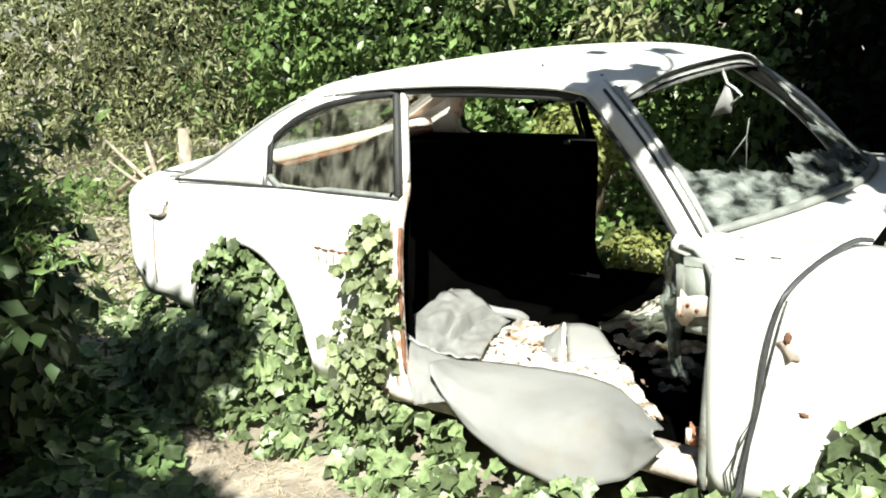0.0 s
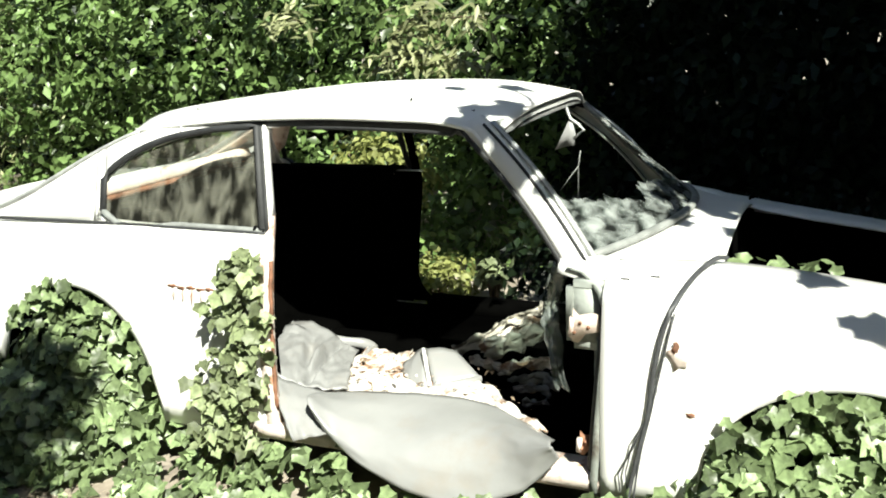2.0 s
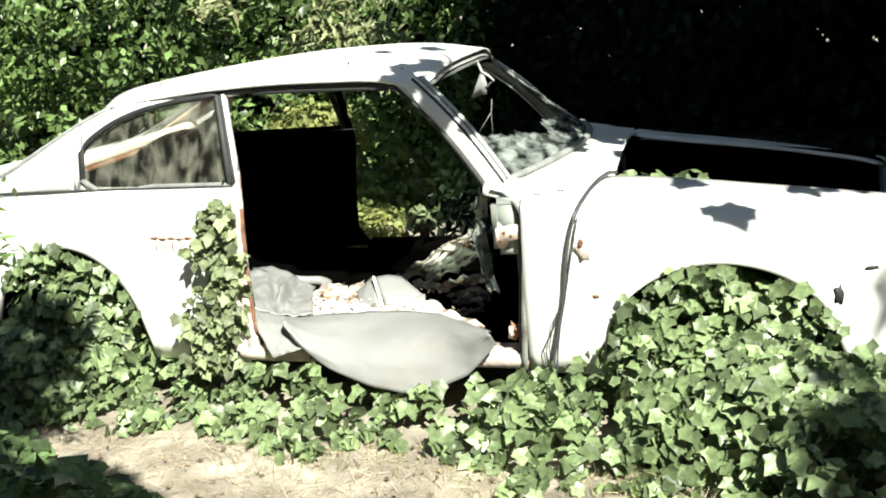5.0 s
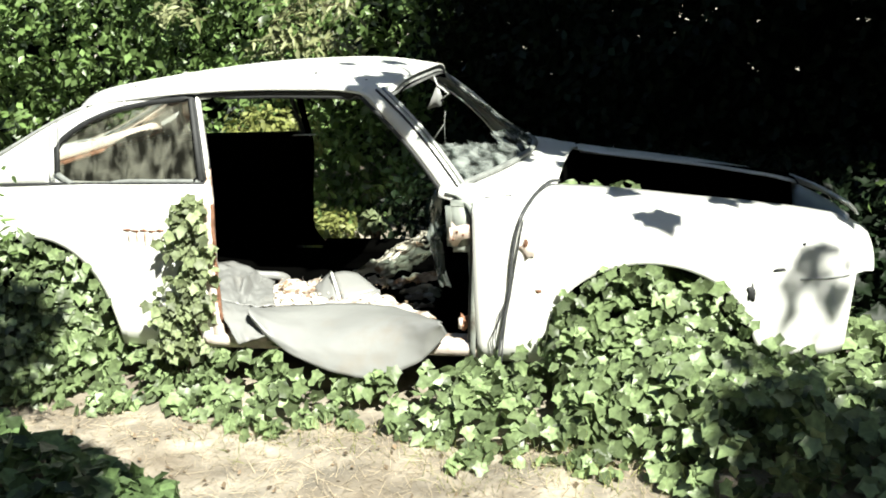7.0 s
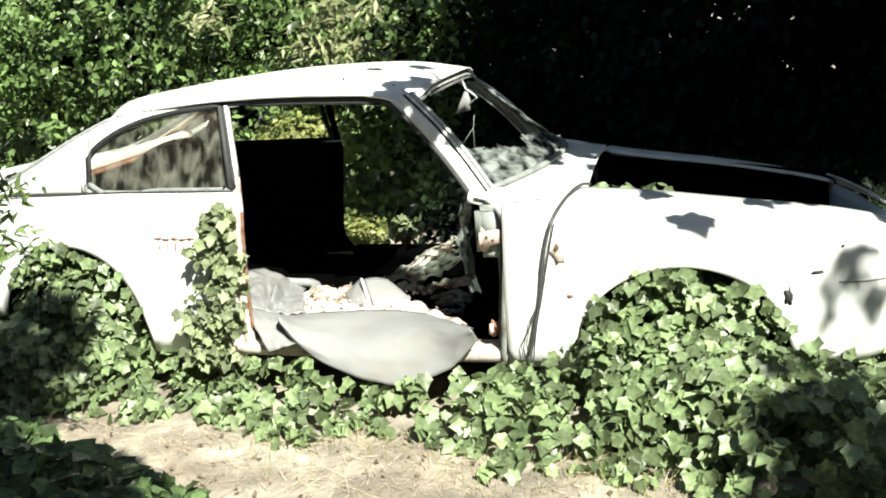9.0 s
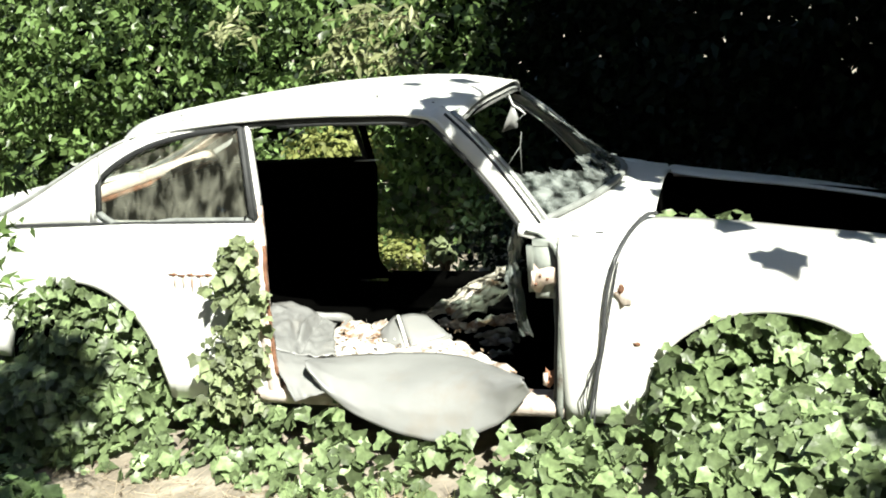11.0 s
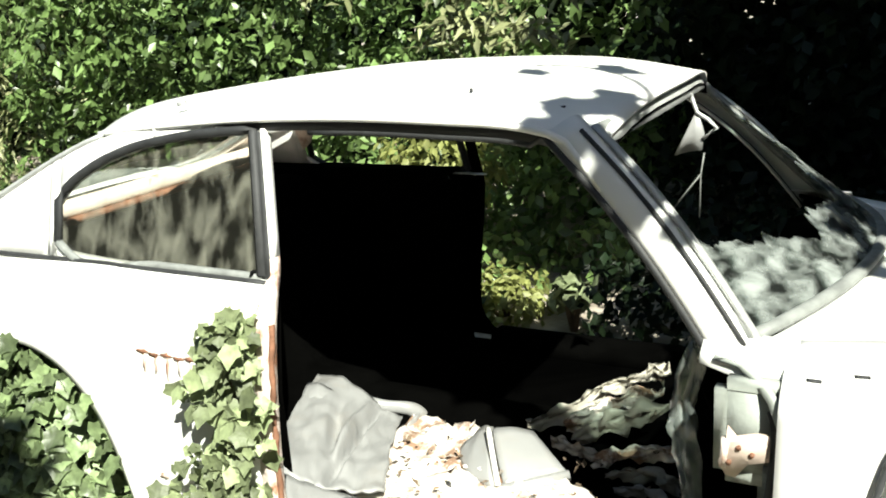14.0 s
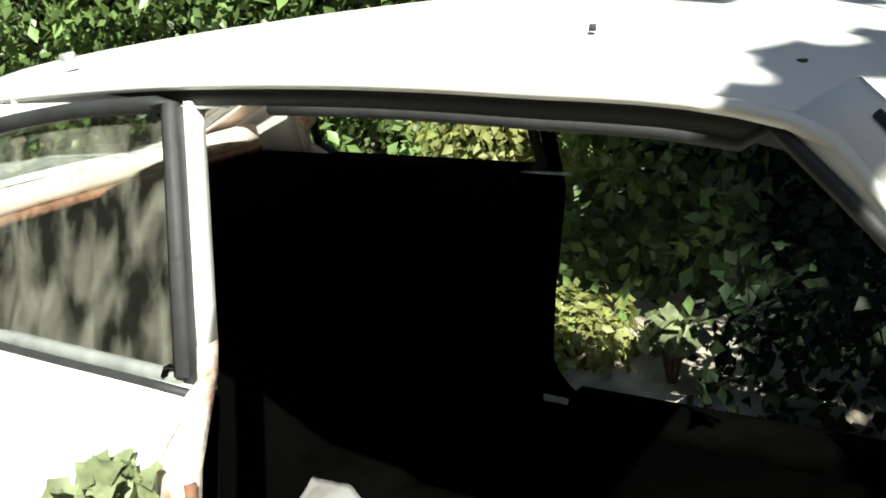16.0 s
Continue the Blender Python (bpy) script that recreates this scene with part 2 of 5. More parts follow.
def leaves(name, places, normals, sizes, shape, mat, wild=0.6, droop=0.4, parent=None):
    """Many small leaves in one mesh: each faces about along its normal and hangs with its tip down."""
    v, f = shape
    k = len(places)
    nn = unit(normals + wild * rng.normal(size=(k, 3)))
    tip = rng.normal(size=(k, 3))
    tip[:, 2] -= droop * 2
    tip = unit(tip - (tip * nn).sum(1, keepdims=True) * nn)
    side = np.cross(tip, nn)
    p = places[:, None, :] + sizes[:, None, None] * (v[None, :, 0:1] * side[:, None, :] + v[None, :, 1:2] * tip[:, None, :] + v[None, :, 2:3] * nn[:, None, :])
    co = p.reshape(-1, 3)
    idx = (np.array(f)[None] + (np.arange(k) * len(v))[:, None, None]).reshape(-1)
    me = bpy.data.meshes.new(name)
    me.vertices.add(len(co))
    me.vertices.foreach_set("co", co.ravel())
    me.loops.add(len(idx))
    me.loops.foreach_set("vertex_index", idx)
    me.polygons.add(len(idx) // 3)
    me.polygons.foreach_set("loop_start", np.arange(0, len(idx), 3))
    me.update(calc_edges=True)
    me.materials.append(mat)
    ob = new(name, me)
    if parent:
        ob.parent = parent
    return ob


def fuzz(x, y, s=1.0, seed=0.0):
    return noise.noise(Vector((x * s + seed, y * s - seed, seed * 0.7)))


# ---- ground ----
GZ = 0.06


def ground_z(x, y):
    r = max(abs(x - 2), abs(y))
    return GZ + 0.05 * fuzz(x, y, 0.5, 3) + 0.014 * fuzz(x, y, 3, 5) + (0.006 * fuzz(x, y, 11, 1) if r < 6 else 0)


def build_ground():
    def line(lo, hi):
        near = np.linspace(-6, 8, 170)
        return np.concatenate([-np.geomspace(400, 6.5, 14) + lo, near, np.geomspace(8.5, 400, 14) + hi])
    xs, ys = line(0, 0), line(0, -2)
    bm = grid([[(x, y, ground_z(x, y)) for x in xs] for y in ys])
    tagged(part("ground", bm, SOIL), "dusty trodden soil path with dry litter", "ground", kind="structure")


# ---- the car: x runs from tail to nose, CY is its middle ----
CY = -0.06


def mid(v):
    """The body leans a little: its far side stands closer to the middle than its near side."""
    return -0.09 - 0.03 * v


half_width = curve((-0.34, -0.31, -0.22, 0.0, 0.4, 1.0, 2.0, 2.7, 3.1, 3.4, 3.58, 3.66), (0.50, 0.575, 0.62, 0.655, 0.695, 0.715, 0.73, 0.735, 0.725, 0.69, 0.63, 0.56))
top_line = curve((-0.34, -0.28, -0.1, 0.1, 0.7, 1.4, 2.0, 2.35, 2.66, 3.0, 3.3, 3.5, 3.62, 3.68), (0.77, 0.815, 0.845, 0.85, 0.855, 0.855, 0.85, 0.832, 0.80, 0.77, 0.738, 0.708, 0.672, 0.635))
inner_line = curve((-0.34, 0.0, 0.5, 0.8, 1.3, 2.3, 2.62, 3.2, 3.5, 3.68), (0.40, 0.46, 0.50, 0.555, 0.575, 0.58, 0.42, 0.415, 0.40, 0.36))


def arch(x, cx, r, flat=1.0):
    d = (x - cx) / r
    return 0.30 + r * flat * math.sqrt(max(0.0, 1 - d * d)) if abs(d) < 1 else -1.0


def low_line(x):
    if x < 0.25:
        base = curve((-0.34, -0.28, -0.2, 0.0, 0.25), (0.55, 0.46, 0.39, 0.365, 0.36))(x)
    elif x < 3.3:
        base = 0.235
    else:
        base = curve((3.3, 3.45, 3.68), (0.26, 0.265, 0.29))(x) if x < 3.60 else 0.535
    return max(base, arch(x, 0.585, 0.345, 1.04), arch(x, 2.96, 0.345, 0.86))


def section(x, n=9, deep=0.0):
    """Half-widths and heights from the lower edge over the shoulder to the inner edge."""
    z0, z1, w, wi = low_line(x), top_line(x), half_width(x), inner_line(x) - deep
    zs = z1 - 0.075
    pts = []
    for k in range(n):
        z = z0 + (zs - z0) * k / (n - 1)
        pts.append((w - 0.25 * (z - 0.40) ** 2 - (0.10 * (0.40 - z) ** 2 if z < 0.4 else 0), z))
    ws = pts[-1][0]
    for k in range(1, 8):
        a = k / 7 * math.pi / 2
        pts.append((wi + (ws - wi) * math.cos(a), zs + 0.075 * math.sin(a)))
    return pts


def body_panel(x0, x1, s, step=0.028):
    """The skin between two stations on one side (s: -1 near the path, 1 beyond)."""
    xs = np.linspace(x0, x1, max(3, int((x1 - x0) / step)))
    return thick(grid([[(x, mid(s) + s * w, z - (0.055 * max(0.0, x - 2.6) if s > 0 else 0)) for w, z in section(x, deep=0.06 if s > 0 and x > 2.5 else 0.0)] for x in xs]), 0.006)


roof_x = np.linspace(0.76, 2.03, 34)
rail_w = curve((0.60, 0.8, 1.1, 1.5, 1.9, 2.05), (0.455, 0.475, 0.485, 0.50, 0.50, 0.485))
rail_z = curve((0.60, 0.8, 1.0, 1.3, 1.7, 1.9, 2.05), (1.105, 1.145, 1.165, 1.185, 1.185, 1.172, 1.13))
crown_z = curve((0.60, 0.8, 1.1, 1.5, 1.8, 2.05), (1.150, 1.185, 1.225, 1.247, 1.240, 1.20))


def roof_point(x, v):
    """v runs from -1 at one rain gutter to 1 at the other; the ends of the roof bow out."""
    bow = 0.05 * (1 - v * v) * max(0.0, (x - 1.5) / 0.53) - 0.10 * (1 - v * v) * max(0.0, (1.1 - x) / 0.34) * 0.8
    e = (1 - abs(v) ** 3.2)
    return (x + bow, mid(v) + v * rail_w(x), rail_z(x) + (crown_z(x) - rail_z(x)) * e)


def build_car():
    car = thing("car", "abandoned white coupe shell without doors or bonnet, overgrown by ivy", "car")
    for s in (-1, 1):
        rear = part("rear_quarter_panel", body_panel(-0.34, 1.345 if s < 0 else 1.155, s), PAINT, car)
        wing = part("front_wing", body_panel(2.375, 3.68 if s < 0 else 3.53, s), PAINT, car)
        # sills and door openings; on the far side shade-black replaces white paint
        part("sill", thick(grid([[(x, mid(s) + s * w, z) for w, z in ((0.60, 0.24), (0.62, 0.290), (0.685, 0.294), (0.715, 0.288), (0.724, 0.270), (0.714, 0.24), (0.66, 0.225))] for x in np.linspace(1.30, 2.42, 24)]), 0.005), RUSTWHITE if s < 0 else SHADEBLACK, car, "rust-stained white sill" if s < 0 else "")
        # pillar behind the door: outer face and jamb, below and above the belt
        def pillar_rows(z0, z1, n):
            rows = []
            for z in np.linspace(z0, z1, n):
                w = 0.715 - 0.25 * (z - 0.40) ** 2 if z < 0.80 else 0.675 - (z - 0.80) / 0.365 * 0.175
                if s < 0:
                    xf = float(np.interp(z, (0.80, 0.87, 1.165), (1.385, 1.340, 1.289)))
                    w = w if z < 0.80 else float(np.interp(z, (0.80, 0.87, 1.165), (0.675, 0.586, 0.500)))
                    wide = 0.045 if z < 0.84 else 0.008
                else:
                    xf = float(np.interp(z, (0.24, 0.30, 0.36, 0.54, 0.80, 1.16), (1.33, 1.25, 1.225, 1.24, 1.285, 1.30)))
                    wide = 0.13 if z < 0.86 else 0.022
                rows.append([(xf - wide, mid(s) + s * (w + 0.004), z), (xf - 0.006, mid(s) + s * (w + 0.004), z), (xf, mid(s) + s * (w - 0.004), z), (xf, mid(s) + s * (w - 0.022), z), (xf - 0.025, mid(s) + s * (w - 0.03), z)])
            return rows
        pillar = part("door_pillar", thick(grid(pillar_rows(0.25, 0.90, 20)), 0.004), RUSTWHITE if s < 0 else SHADEBLACK, car, "white door pillar with rust running down it" if s < 0 else "")
        part("upper_pillar", thick(grid(pillar_rows(0.90, 1.165, 8)), 0.004), PAINT if s < 0 else SHADEBLACK, pillar)
        # windscreen pillar
        foot, head = Vector((2.288, mid(s) + s * 0.60, 0.80)), Vector((1.952, mid(s) + s * 0.498, 1.168 if s < 0 else 1.140))
        rows = []
        for k in range(15):
            t = k / 14
            p = foot.lerp(head, t) + Vector((0.012 * math.sin(math.pi * t), s * 0.012 * math.sin(math.pi * t), 0.02 * math.sin(math.pi * t)))
            rows.append([p + Vector(o) for o in ((-0.022, -s * 0.035, -0.008), (-0.025, s * 0.002, -0.010), (-0.010, s * 0.010, 0.002), (0.012, s * 0.007, 0.018), (0.030, -s * 0.004, 0.028), (0.034, -s * 0.025, 0.026))])
        part("windscreen_pillar", thick(grid(rows), 0.006), PAINT, car)
        part("pillar_seal", tube([(r[3].lerp(r[4], 0.6) + Vector((0.001, s * 0.002, 0.002))) for r in rows[:-1]], 0.0042, 6), RUBBER, car, "black seal line")
        if s < 0:
            part("pillar_finisher", tube([r[5] + Vector((0.008, s * 0.004, 0.004)) for r in rows[:-1]], 0.009, 8, flat=0.7), TRIM, car, "pale grey windscreen finisher")
        part("door_frame_seal", tube([(x, mid(s) + s * (rail_w(x) - 0.004), rail_z(x) - 0.03) for x in np.linspace(1.4, 1.9, 9)] + [r[1] for r in rows[::-1]], 0.008, 6), RUBBER, car)
        # front jamb of the door opening, with its curved head
        rows = []
        for k in range(18):
            t = k / 17
            if t < 0.7:
                x, z = 2.345 + 0.035 * (t / 0.7), 0.24 + 0.46 * t / 0.7
            else:
                a = (t - 0.7) / 0.3 * math.pi / 2
                x, z = 2.38 - 0.115 * (1 - math.cos(a)), 0.70 + 0.118 * math.sin(a)
            w = 0.732 - 0.25 * (z - 0.40) ** 2 - (0.05 * max(0, (z - 0.70) / 0.12) ** 2)
            rows.append([(x + 0.02, mid(s) + s * (w + 0.002), z + 0.004), (x, mid(s) + s * w, z), (x - 0.004, mid(s) + s * (w - 0.035), z), (x + 0.01, mid(s) + s * (w - 0.05), z), (x + 0.012, mid(s) + s * (w - 0.13), z)])
        part("front_jamb", thick(grid(rows), 0.004), JAMB if s < 0 else SHADEBLACK, car, "dull grey-green inner paint" if s < 0 else "")
        part("door_seal", tube([(r[2][0] - 0.004, r[2][1], r[2][2]) for r in rows], 0.009, 6), RUBBER, car, "black rubber seal")
        # skin that carries the scuttle to the jamb
        rows = []
        for k in range(8):
            x = 2.24 + 0.15 * k / 7
            rows.append([(x, mid(s) + s * w, z) for w, z in ((0.632 + 0.03 * k / 7, 0.806 - 0.03 * k / 7), (0.625, 0.822), (0.60, 0.836), (0.57, 0.842))])
        part("pillar_foot", thick(grid(rows), 0.005), PAINT, car)
        # rear pillar round the quarter window
        build_rear_pillar(car, s)
        # rain gutter and its black seal
        part("rain_gutter", tube([(x, mid(s) + s * (rail_w(x) + 0.012), rail_z(x) + 0.001) for x in np.linspace(0.78, 1.94, 30)] + [(1.975, mid(s) + s * 0.515, 1.150), (2.01, mid(s) + s * 0.527, 1.115), (2.05, mid(s) + s * 0.54, 1.07)], 0.008, 6), PAINT, car)
        part("roof_rail", thick(grid([[(x, mid(s) + s * (rail_w(x) + 0.006), rail_z(x) - 0.004), (x, mid(s) + s * (rail_w(x) + 0.002), rail_z(x) - 0.026), (x, mid(s) + s * (rail_w(x) - 0.05), rail_z(x) - 0.03), (x, mid(s) + s * (rail_w(x) - 0.07), rail_z(x) + 0.0)] for x in np.linspace(0.86, 2.0, 26)]), 0.004), RUBBER, car, "black underside of the roof rail")
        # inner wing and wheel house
        part("inner_wing", thick(grid([[(x, mid(s) + s * 0.41, z) for z in np.linspace(0.28, top_line(x) - 0.03, 6)] for x in np.linspace(2.6, 3.6, 14)]), 0.004), SHADEBLACK, car)
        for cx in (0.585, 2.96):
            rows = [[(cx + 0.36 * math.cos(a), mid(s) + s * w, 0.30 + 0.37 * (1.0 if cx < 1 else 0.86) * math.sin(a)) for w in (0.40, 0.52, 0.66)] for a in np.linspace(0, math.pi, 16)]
            part("wheel_house", thick(grid(rows), 0.004), SHADEBLACK, car)
        # side of the cabin behind the door; far lip blackens the lit belt edge
        part("inner_side", thick(grid([[(x, mid(s) + s * w, z) for w, z in ((0.60, 0.28), (0.60, 0.6), (0.565, 0.83)) + (((0.48, 0.835), (0.48, 0.864), (0.588, 0.870)) if s > 0 else ())] for x in np.linspace(0.3, 1.33 if s < 0 else 1.245, 6)]), 0.004), SHADEBLACK, car)
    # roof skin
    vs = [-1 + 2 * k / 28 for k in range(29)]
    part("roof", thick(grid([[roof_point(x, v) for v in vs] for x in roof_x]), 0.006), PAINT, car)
    part("headlining", grid([[Vector(roof_point(x, v * 0.97)) - Vector((0, 0, 0.03)) for v in vs[::2]] for x in roof_x[::3]]), SHADEBLACK, car)
    part("aerial_stub", tube([(1.73, CY - 0.385, 1.225), (1.73, CY - 0.385, 1.232)], [0.004, 0.0035], 10), RUBBER, car)
    part("aerial_hole", tube([(1.93, CY - 0.40, 1.195), (1.93, CY - 0.40, 1.199)], 0.005, 10), RUBBER, car)
    # boot, tail, nose
    part("boot_lid", thick(grid([[(x, mid(v) + v * inner_line(x), top_line(x) + 0.02 * (1 - v * v)) for v in np.linspace(-1, 1, 15)] for x in np.linspace(-0.34, 0.16, 10)]), 0.006), PAINT, car)
    part("tail_panel", thick(grid([[(-0.34 - 0.05 * (1 - v * v) - 0.02 * math.sin((z - 0.5) / 0.27 * math.pi), mid(v) + v * 0.50, z) for v in np.linspace(-1, 1, 13)] for z in np.linspace(0.45, 0.765, 8)]), 0.006), PAINT, car)
    # scuttle in front of the windscreen
    rows = []
    for k in range(10):
        t = k / 9
        rows.append([(2.315 + 0.17 * (1 - v * v) + t * (2.63 - 2.315 - 0.17 * (1 - v * v)), mid(v) + v * (0.60 + (0.47 - 0.60) * t), 0.829 + 0.028 * (1 - v * v) - 0.030 * t * v * v - 0.014 * t) for v in np.linspace(-1, 1, 19)])
    part("scuttle", thick(grid(rows), 0.006), PAINT, car)
    part("bulkhead", block(2.60, 2.62, CY - 0.50, CY + 0.50, 0.25, 0.80), SHADEBLACK, car)
    part("nose_panel", thick(grid([[(3.565 + 0.02 * (1 - v * v) + 0.02 * (1 - t) - 0.05 * v, mid(v) + v * 0.44, 0.40 + t * (0.265 - 0.03 * v)) for v in np.linspace(-1, 1, 15)] for t in np.linspace(0, 1, 6)]), 0.006), PAINT, car)
    part("front_crossmember", thick(grid([[(3.555 + 0.045 * t + 0.02 * (1 - v * v) * t - 0.05 * v, mid(v) + v * 0.42, 0.705 - 0.045 * t * t + 0.006 * (1 - v * v) - 0.032 * v) for v in np.linspace(-1, 1, 15)] for t in np.linspace(0, 1, 7)]), 0.006), PAINT, car)
    part("lower_valance", tube([(3.40, CY - 0.66, 0.262), (3.50, CY - 0.62, 0.258), (3.62, CY - 0.52, 0.27), (3.63, CY - 0.2, 0.275), (3.60, CY + 0.2, 0.275), (3.54, CY + 0.55, 0.27)], 0.014, 6), RUSTWHITE, car, "rusted lower flange")
    part("engine_bay_floor", block(2.62, 3.6, CY - 0.5, CY + 0.5, 0.24, 0.26), SHADEBLACK, car)
    part("floor_pan", block(0.95, 2.60, CY - 0.64, CY + 0.64, 0.21, 0.24), SHADEBLACK, car)
    part("gear_tunnel", thick(grid([[(x, CY + 0.14 * math.cos(a), 0.235 + 0.09 * math.sin(a)) for a in np.linspace(0, math.pi, 9)] for x in np.linspace(1.0, 2.6, 8)]), 0.006), SHADEBLACK, car)
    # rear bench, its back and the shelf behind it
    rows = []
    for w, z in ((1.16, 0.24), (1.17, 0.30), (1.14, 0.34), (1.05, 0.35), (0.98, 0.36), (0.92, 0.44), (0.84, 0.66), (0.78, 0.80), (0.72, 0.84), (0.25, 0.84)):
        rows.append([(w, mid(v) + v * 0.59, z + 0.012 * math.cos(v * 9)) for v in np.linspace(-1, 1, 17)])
    part("rear_bench", thick(grid(rows), 0.01), SHADEBLACK, car, "dark rear bench, blackened further for the cabin's shade")
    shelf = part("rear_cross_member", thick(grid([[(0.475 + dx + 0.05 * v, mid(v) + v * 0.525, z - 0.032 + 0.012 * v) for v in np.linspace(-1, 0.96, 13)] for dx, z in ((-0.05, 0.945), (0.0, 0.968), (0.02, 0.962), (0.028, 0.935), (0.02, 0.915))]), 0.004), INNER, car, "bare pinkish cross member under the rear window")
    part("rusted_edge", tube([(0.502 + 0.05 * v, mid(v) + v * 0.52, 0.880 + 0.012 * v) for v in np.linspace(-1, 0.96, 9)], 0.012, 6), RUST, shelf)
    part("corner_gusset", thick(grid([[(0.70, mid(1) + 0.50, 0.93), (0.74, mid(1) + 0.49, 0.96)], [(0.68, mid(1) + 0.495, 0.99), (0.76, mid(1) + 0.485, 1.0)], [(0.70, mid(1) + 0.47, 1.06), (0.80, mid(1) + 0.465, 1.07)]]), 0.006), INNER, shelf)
    part("dashboard", thick(grid([[(x - 0.06 * v * v, mid(v) + v * 0.53, z) for v in np.linspace(-1, 1, 13)] for x, z in ((2.46, 0.80), (2.36, 0.795), (2.30, 0.77), (2.28, 0.72), (2.32, 0.62))]), 0.006), SHADEBLACK, car)
    part("heater_box", block(2.30, 2.55, CY - 0.25, CY + 0.15, 0.36, 0.62, 0.02), SHADEBLACK, car)
    part("steering_column", tube([(2.5, CY - 0.33, 0.55), (2.2, CY - 0.33, 0.68)], 0.018, 8), SHADEBLACK, car)
    # plate behind the hinges
    post = part("hinge_post", block(2.343, 2.392, CY - 0.668, CY - 0.650, 0.24, 0.66, 0.008), JAMB, car, "dull grey-green hinge post")
    part("hinge_plate", block(2.272, 2.392, CY - 0.664, CY - 0.646, 0.615, 0.800, 0.02), JAMB, post)
    # hinges on the front jamb: a bent plate with bolt holes and a knuckle
    for z, q in ((0.690, 1.0), (0.365, 0.75)):
        shape = [(2.286, -0.020), (2.296, 0.012), (2.300, 0.045), (2.314, 0.026), (2.345, 0.032), (2.362, 0.028), (2.362, -0.016), (2.330, -0.022), (2.312, -0.046), (2.298, -0.042)]
        bm = bmesh.new()
        face = bm.faces.new([bm.verts.new((2.362 - (2.362 - x) * q, CY - 0.690 - 0.25 * (2.33 - x), z + dz * q)) for x, dz in shape])
        bm.normal_update()
        h = part("hinge", thick(bm, 0.007), PRIMER if z > 0.5 else RUST, car, "pinkish rusted door hinge plate" if z > 0.5 else "red-brown rusted door hinge plate")
        part("knuckle", tube([(2.362 - 0.068 * q, CY - 0.700, z - 0.030 * q), (2.362 - 0.064 * q, CY - 0.700, z + 0.022 * q)], 0.0075, 8), RUSTWHITE, h)
        for x, dz in ((2.318, 0.008), (2.338, -0.004), (2.304, -0.018)):
            x = 2.362 - (2.362 - x) * q
            part("bolt_hole", tube([(x, CY - 0.690 - 0.25 * (2.33 - x), z + dz * q), (x, CY - 0.702 - 0.25 * (2.33 - x), z + dz * q)], 0.0045, 7), RUST, h)
    build_windows(car)
    return car


win_low = curve((0.66, 0.72, 1.0, 1.33), (0.90, 0.862, 0.858, 0.855))
win_top = curve((0.66, 0.70, 0.78, 0.9, 1.09, 1.33), (0.965, 1.01, 1.06, 1.105, 1.14, 1.158))
pillar_edge = curve((0.03, 0.15, 0.29, 0.44, 0.59, 0.70, 0.80, 1.0, 1.34), (0.852, 0.868, 0.912, 0.980, 1.052, 1.100, 1.135, 1.162, 1.185))


def rake(x, z):
    """Leans the rear edge of the quarter window back."""
    return x - 0.14 * (z - 0.85) * max(0.0, (x - 0.675) / 0.63)


def glass_w(z):
    return 0.578 - (z - 0.85) * 0.27


def build_rear_pillar(car, s):
    """The skin between boot, quarter window and roof."""
    bm = bmesh.new()
    low, up = [], []
    for x in np.linspace(0.03, 1.335, 44):
        e = pillar_edge(x)
        if x < 0.66:
            a, b = top_line(x) - 0.003, e
            low.append([(x, mid(s) + s * (glass_w(z) - 0.012 * (0.66 - x)), z) for z in np.linspace(a, max(b, a + 0.003), 6)])
        else:
            a, b = win_top(x), e
            up.append([(x, mid(s) + s * glass_w(z), z) for z in np.linspace(a, max(b, a + 0.004), 4)])
    strip = [[(x, mid(s) + s * glass_w(z), z) for z in np.linspace(top_line(x) - 0.004, win_low(x), 4)] for x in np.linspace(0.645, 1.335, 20)]
    bm = grid(low)
    grid(up, bm)
    grid(strip, bm)
    grid([[(x, mid(s) + s * glass_w(z), z) for z in np.linspace(top_line(x) - 0.003, pillar_edge(x), 6)] for x in (0.63, 0.662)], bm)
    part("rear_pillar", thick(bm, 0.008), PAINT, car)
    # sail between the pillar's edge and the rear window
    rows = []
    for x in np.linspace(0.05, 0.70, 16):
        e = pillar_edge(x)
        w = glass_w(e)
        rows.append([(x, mid(s) + s * w, e), (x + 0.0, mid(s) + s * (w - 0.01), e + 0.004), (x + 0.01, mid(s) + s * (w - 0.03), e + 0.005), (x + 0.012, mid(s) + s * (w - 0.05), e - 0.006)])
    part("rear_window_surround", thick(grid(rows), 0.006), TRIM, car, "grey rear window seal")
    part("rear_edge_trim", tube([(x, mid(s) + s * (glass_w(pillar_edge(x)) - 0.004), pillar_edge(x) + 0.006) for x in np.linspace(0.16, 0.80, 14)], 0.0075, 6), TRIM, car, "dull grey edge trim")
    rows = []
    for x in np.linspace(0.10, 0.86, 16):
        e = pillar_edge(x)
        w = glass_w(e) - 0.03
        rows.append([(x, mid(s) + s * w, e - 0.05), (x + 0.03, mid(s) + s * (w - 0.03), e - 0.035), (x + 0.05, mid(s) + s * (w - 0.07), e - 0.012)])
    part("rear_pillar_lining", thick(grid(rows), 0.006), INNER, car, "bare pinkish inner pillar with rust")


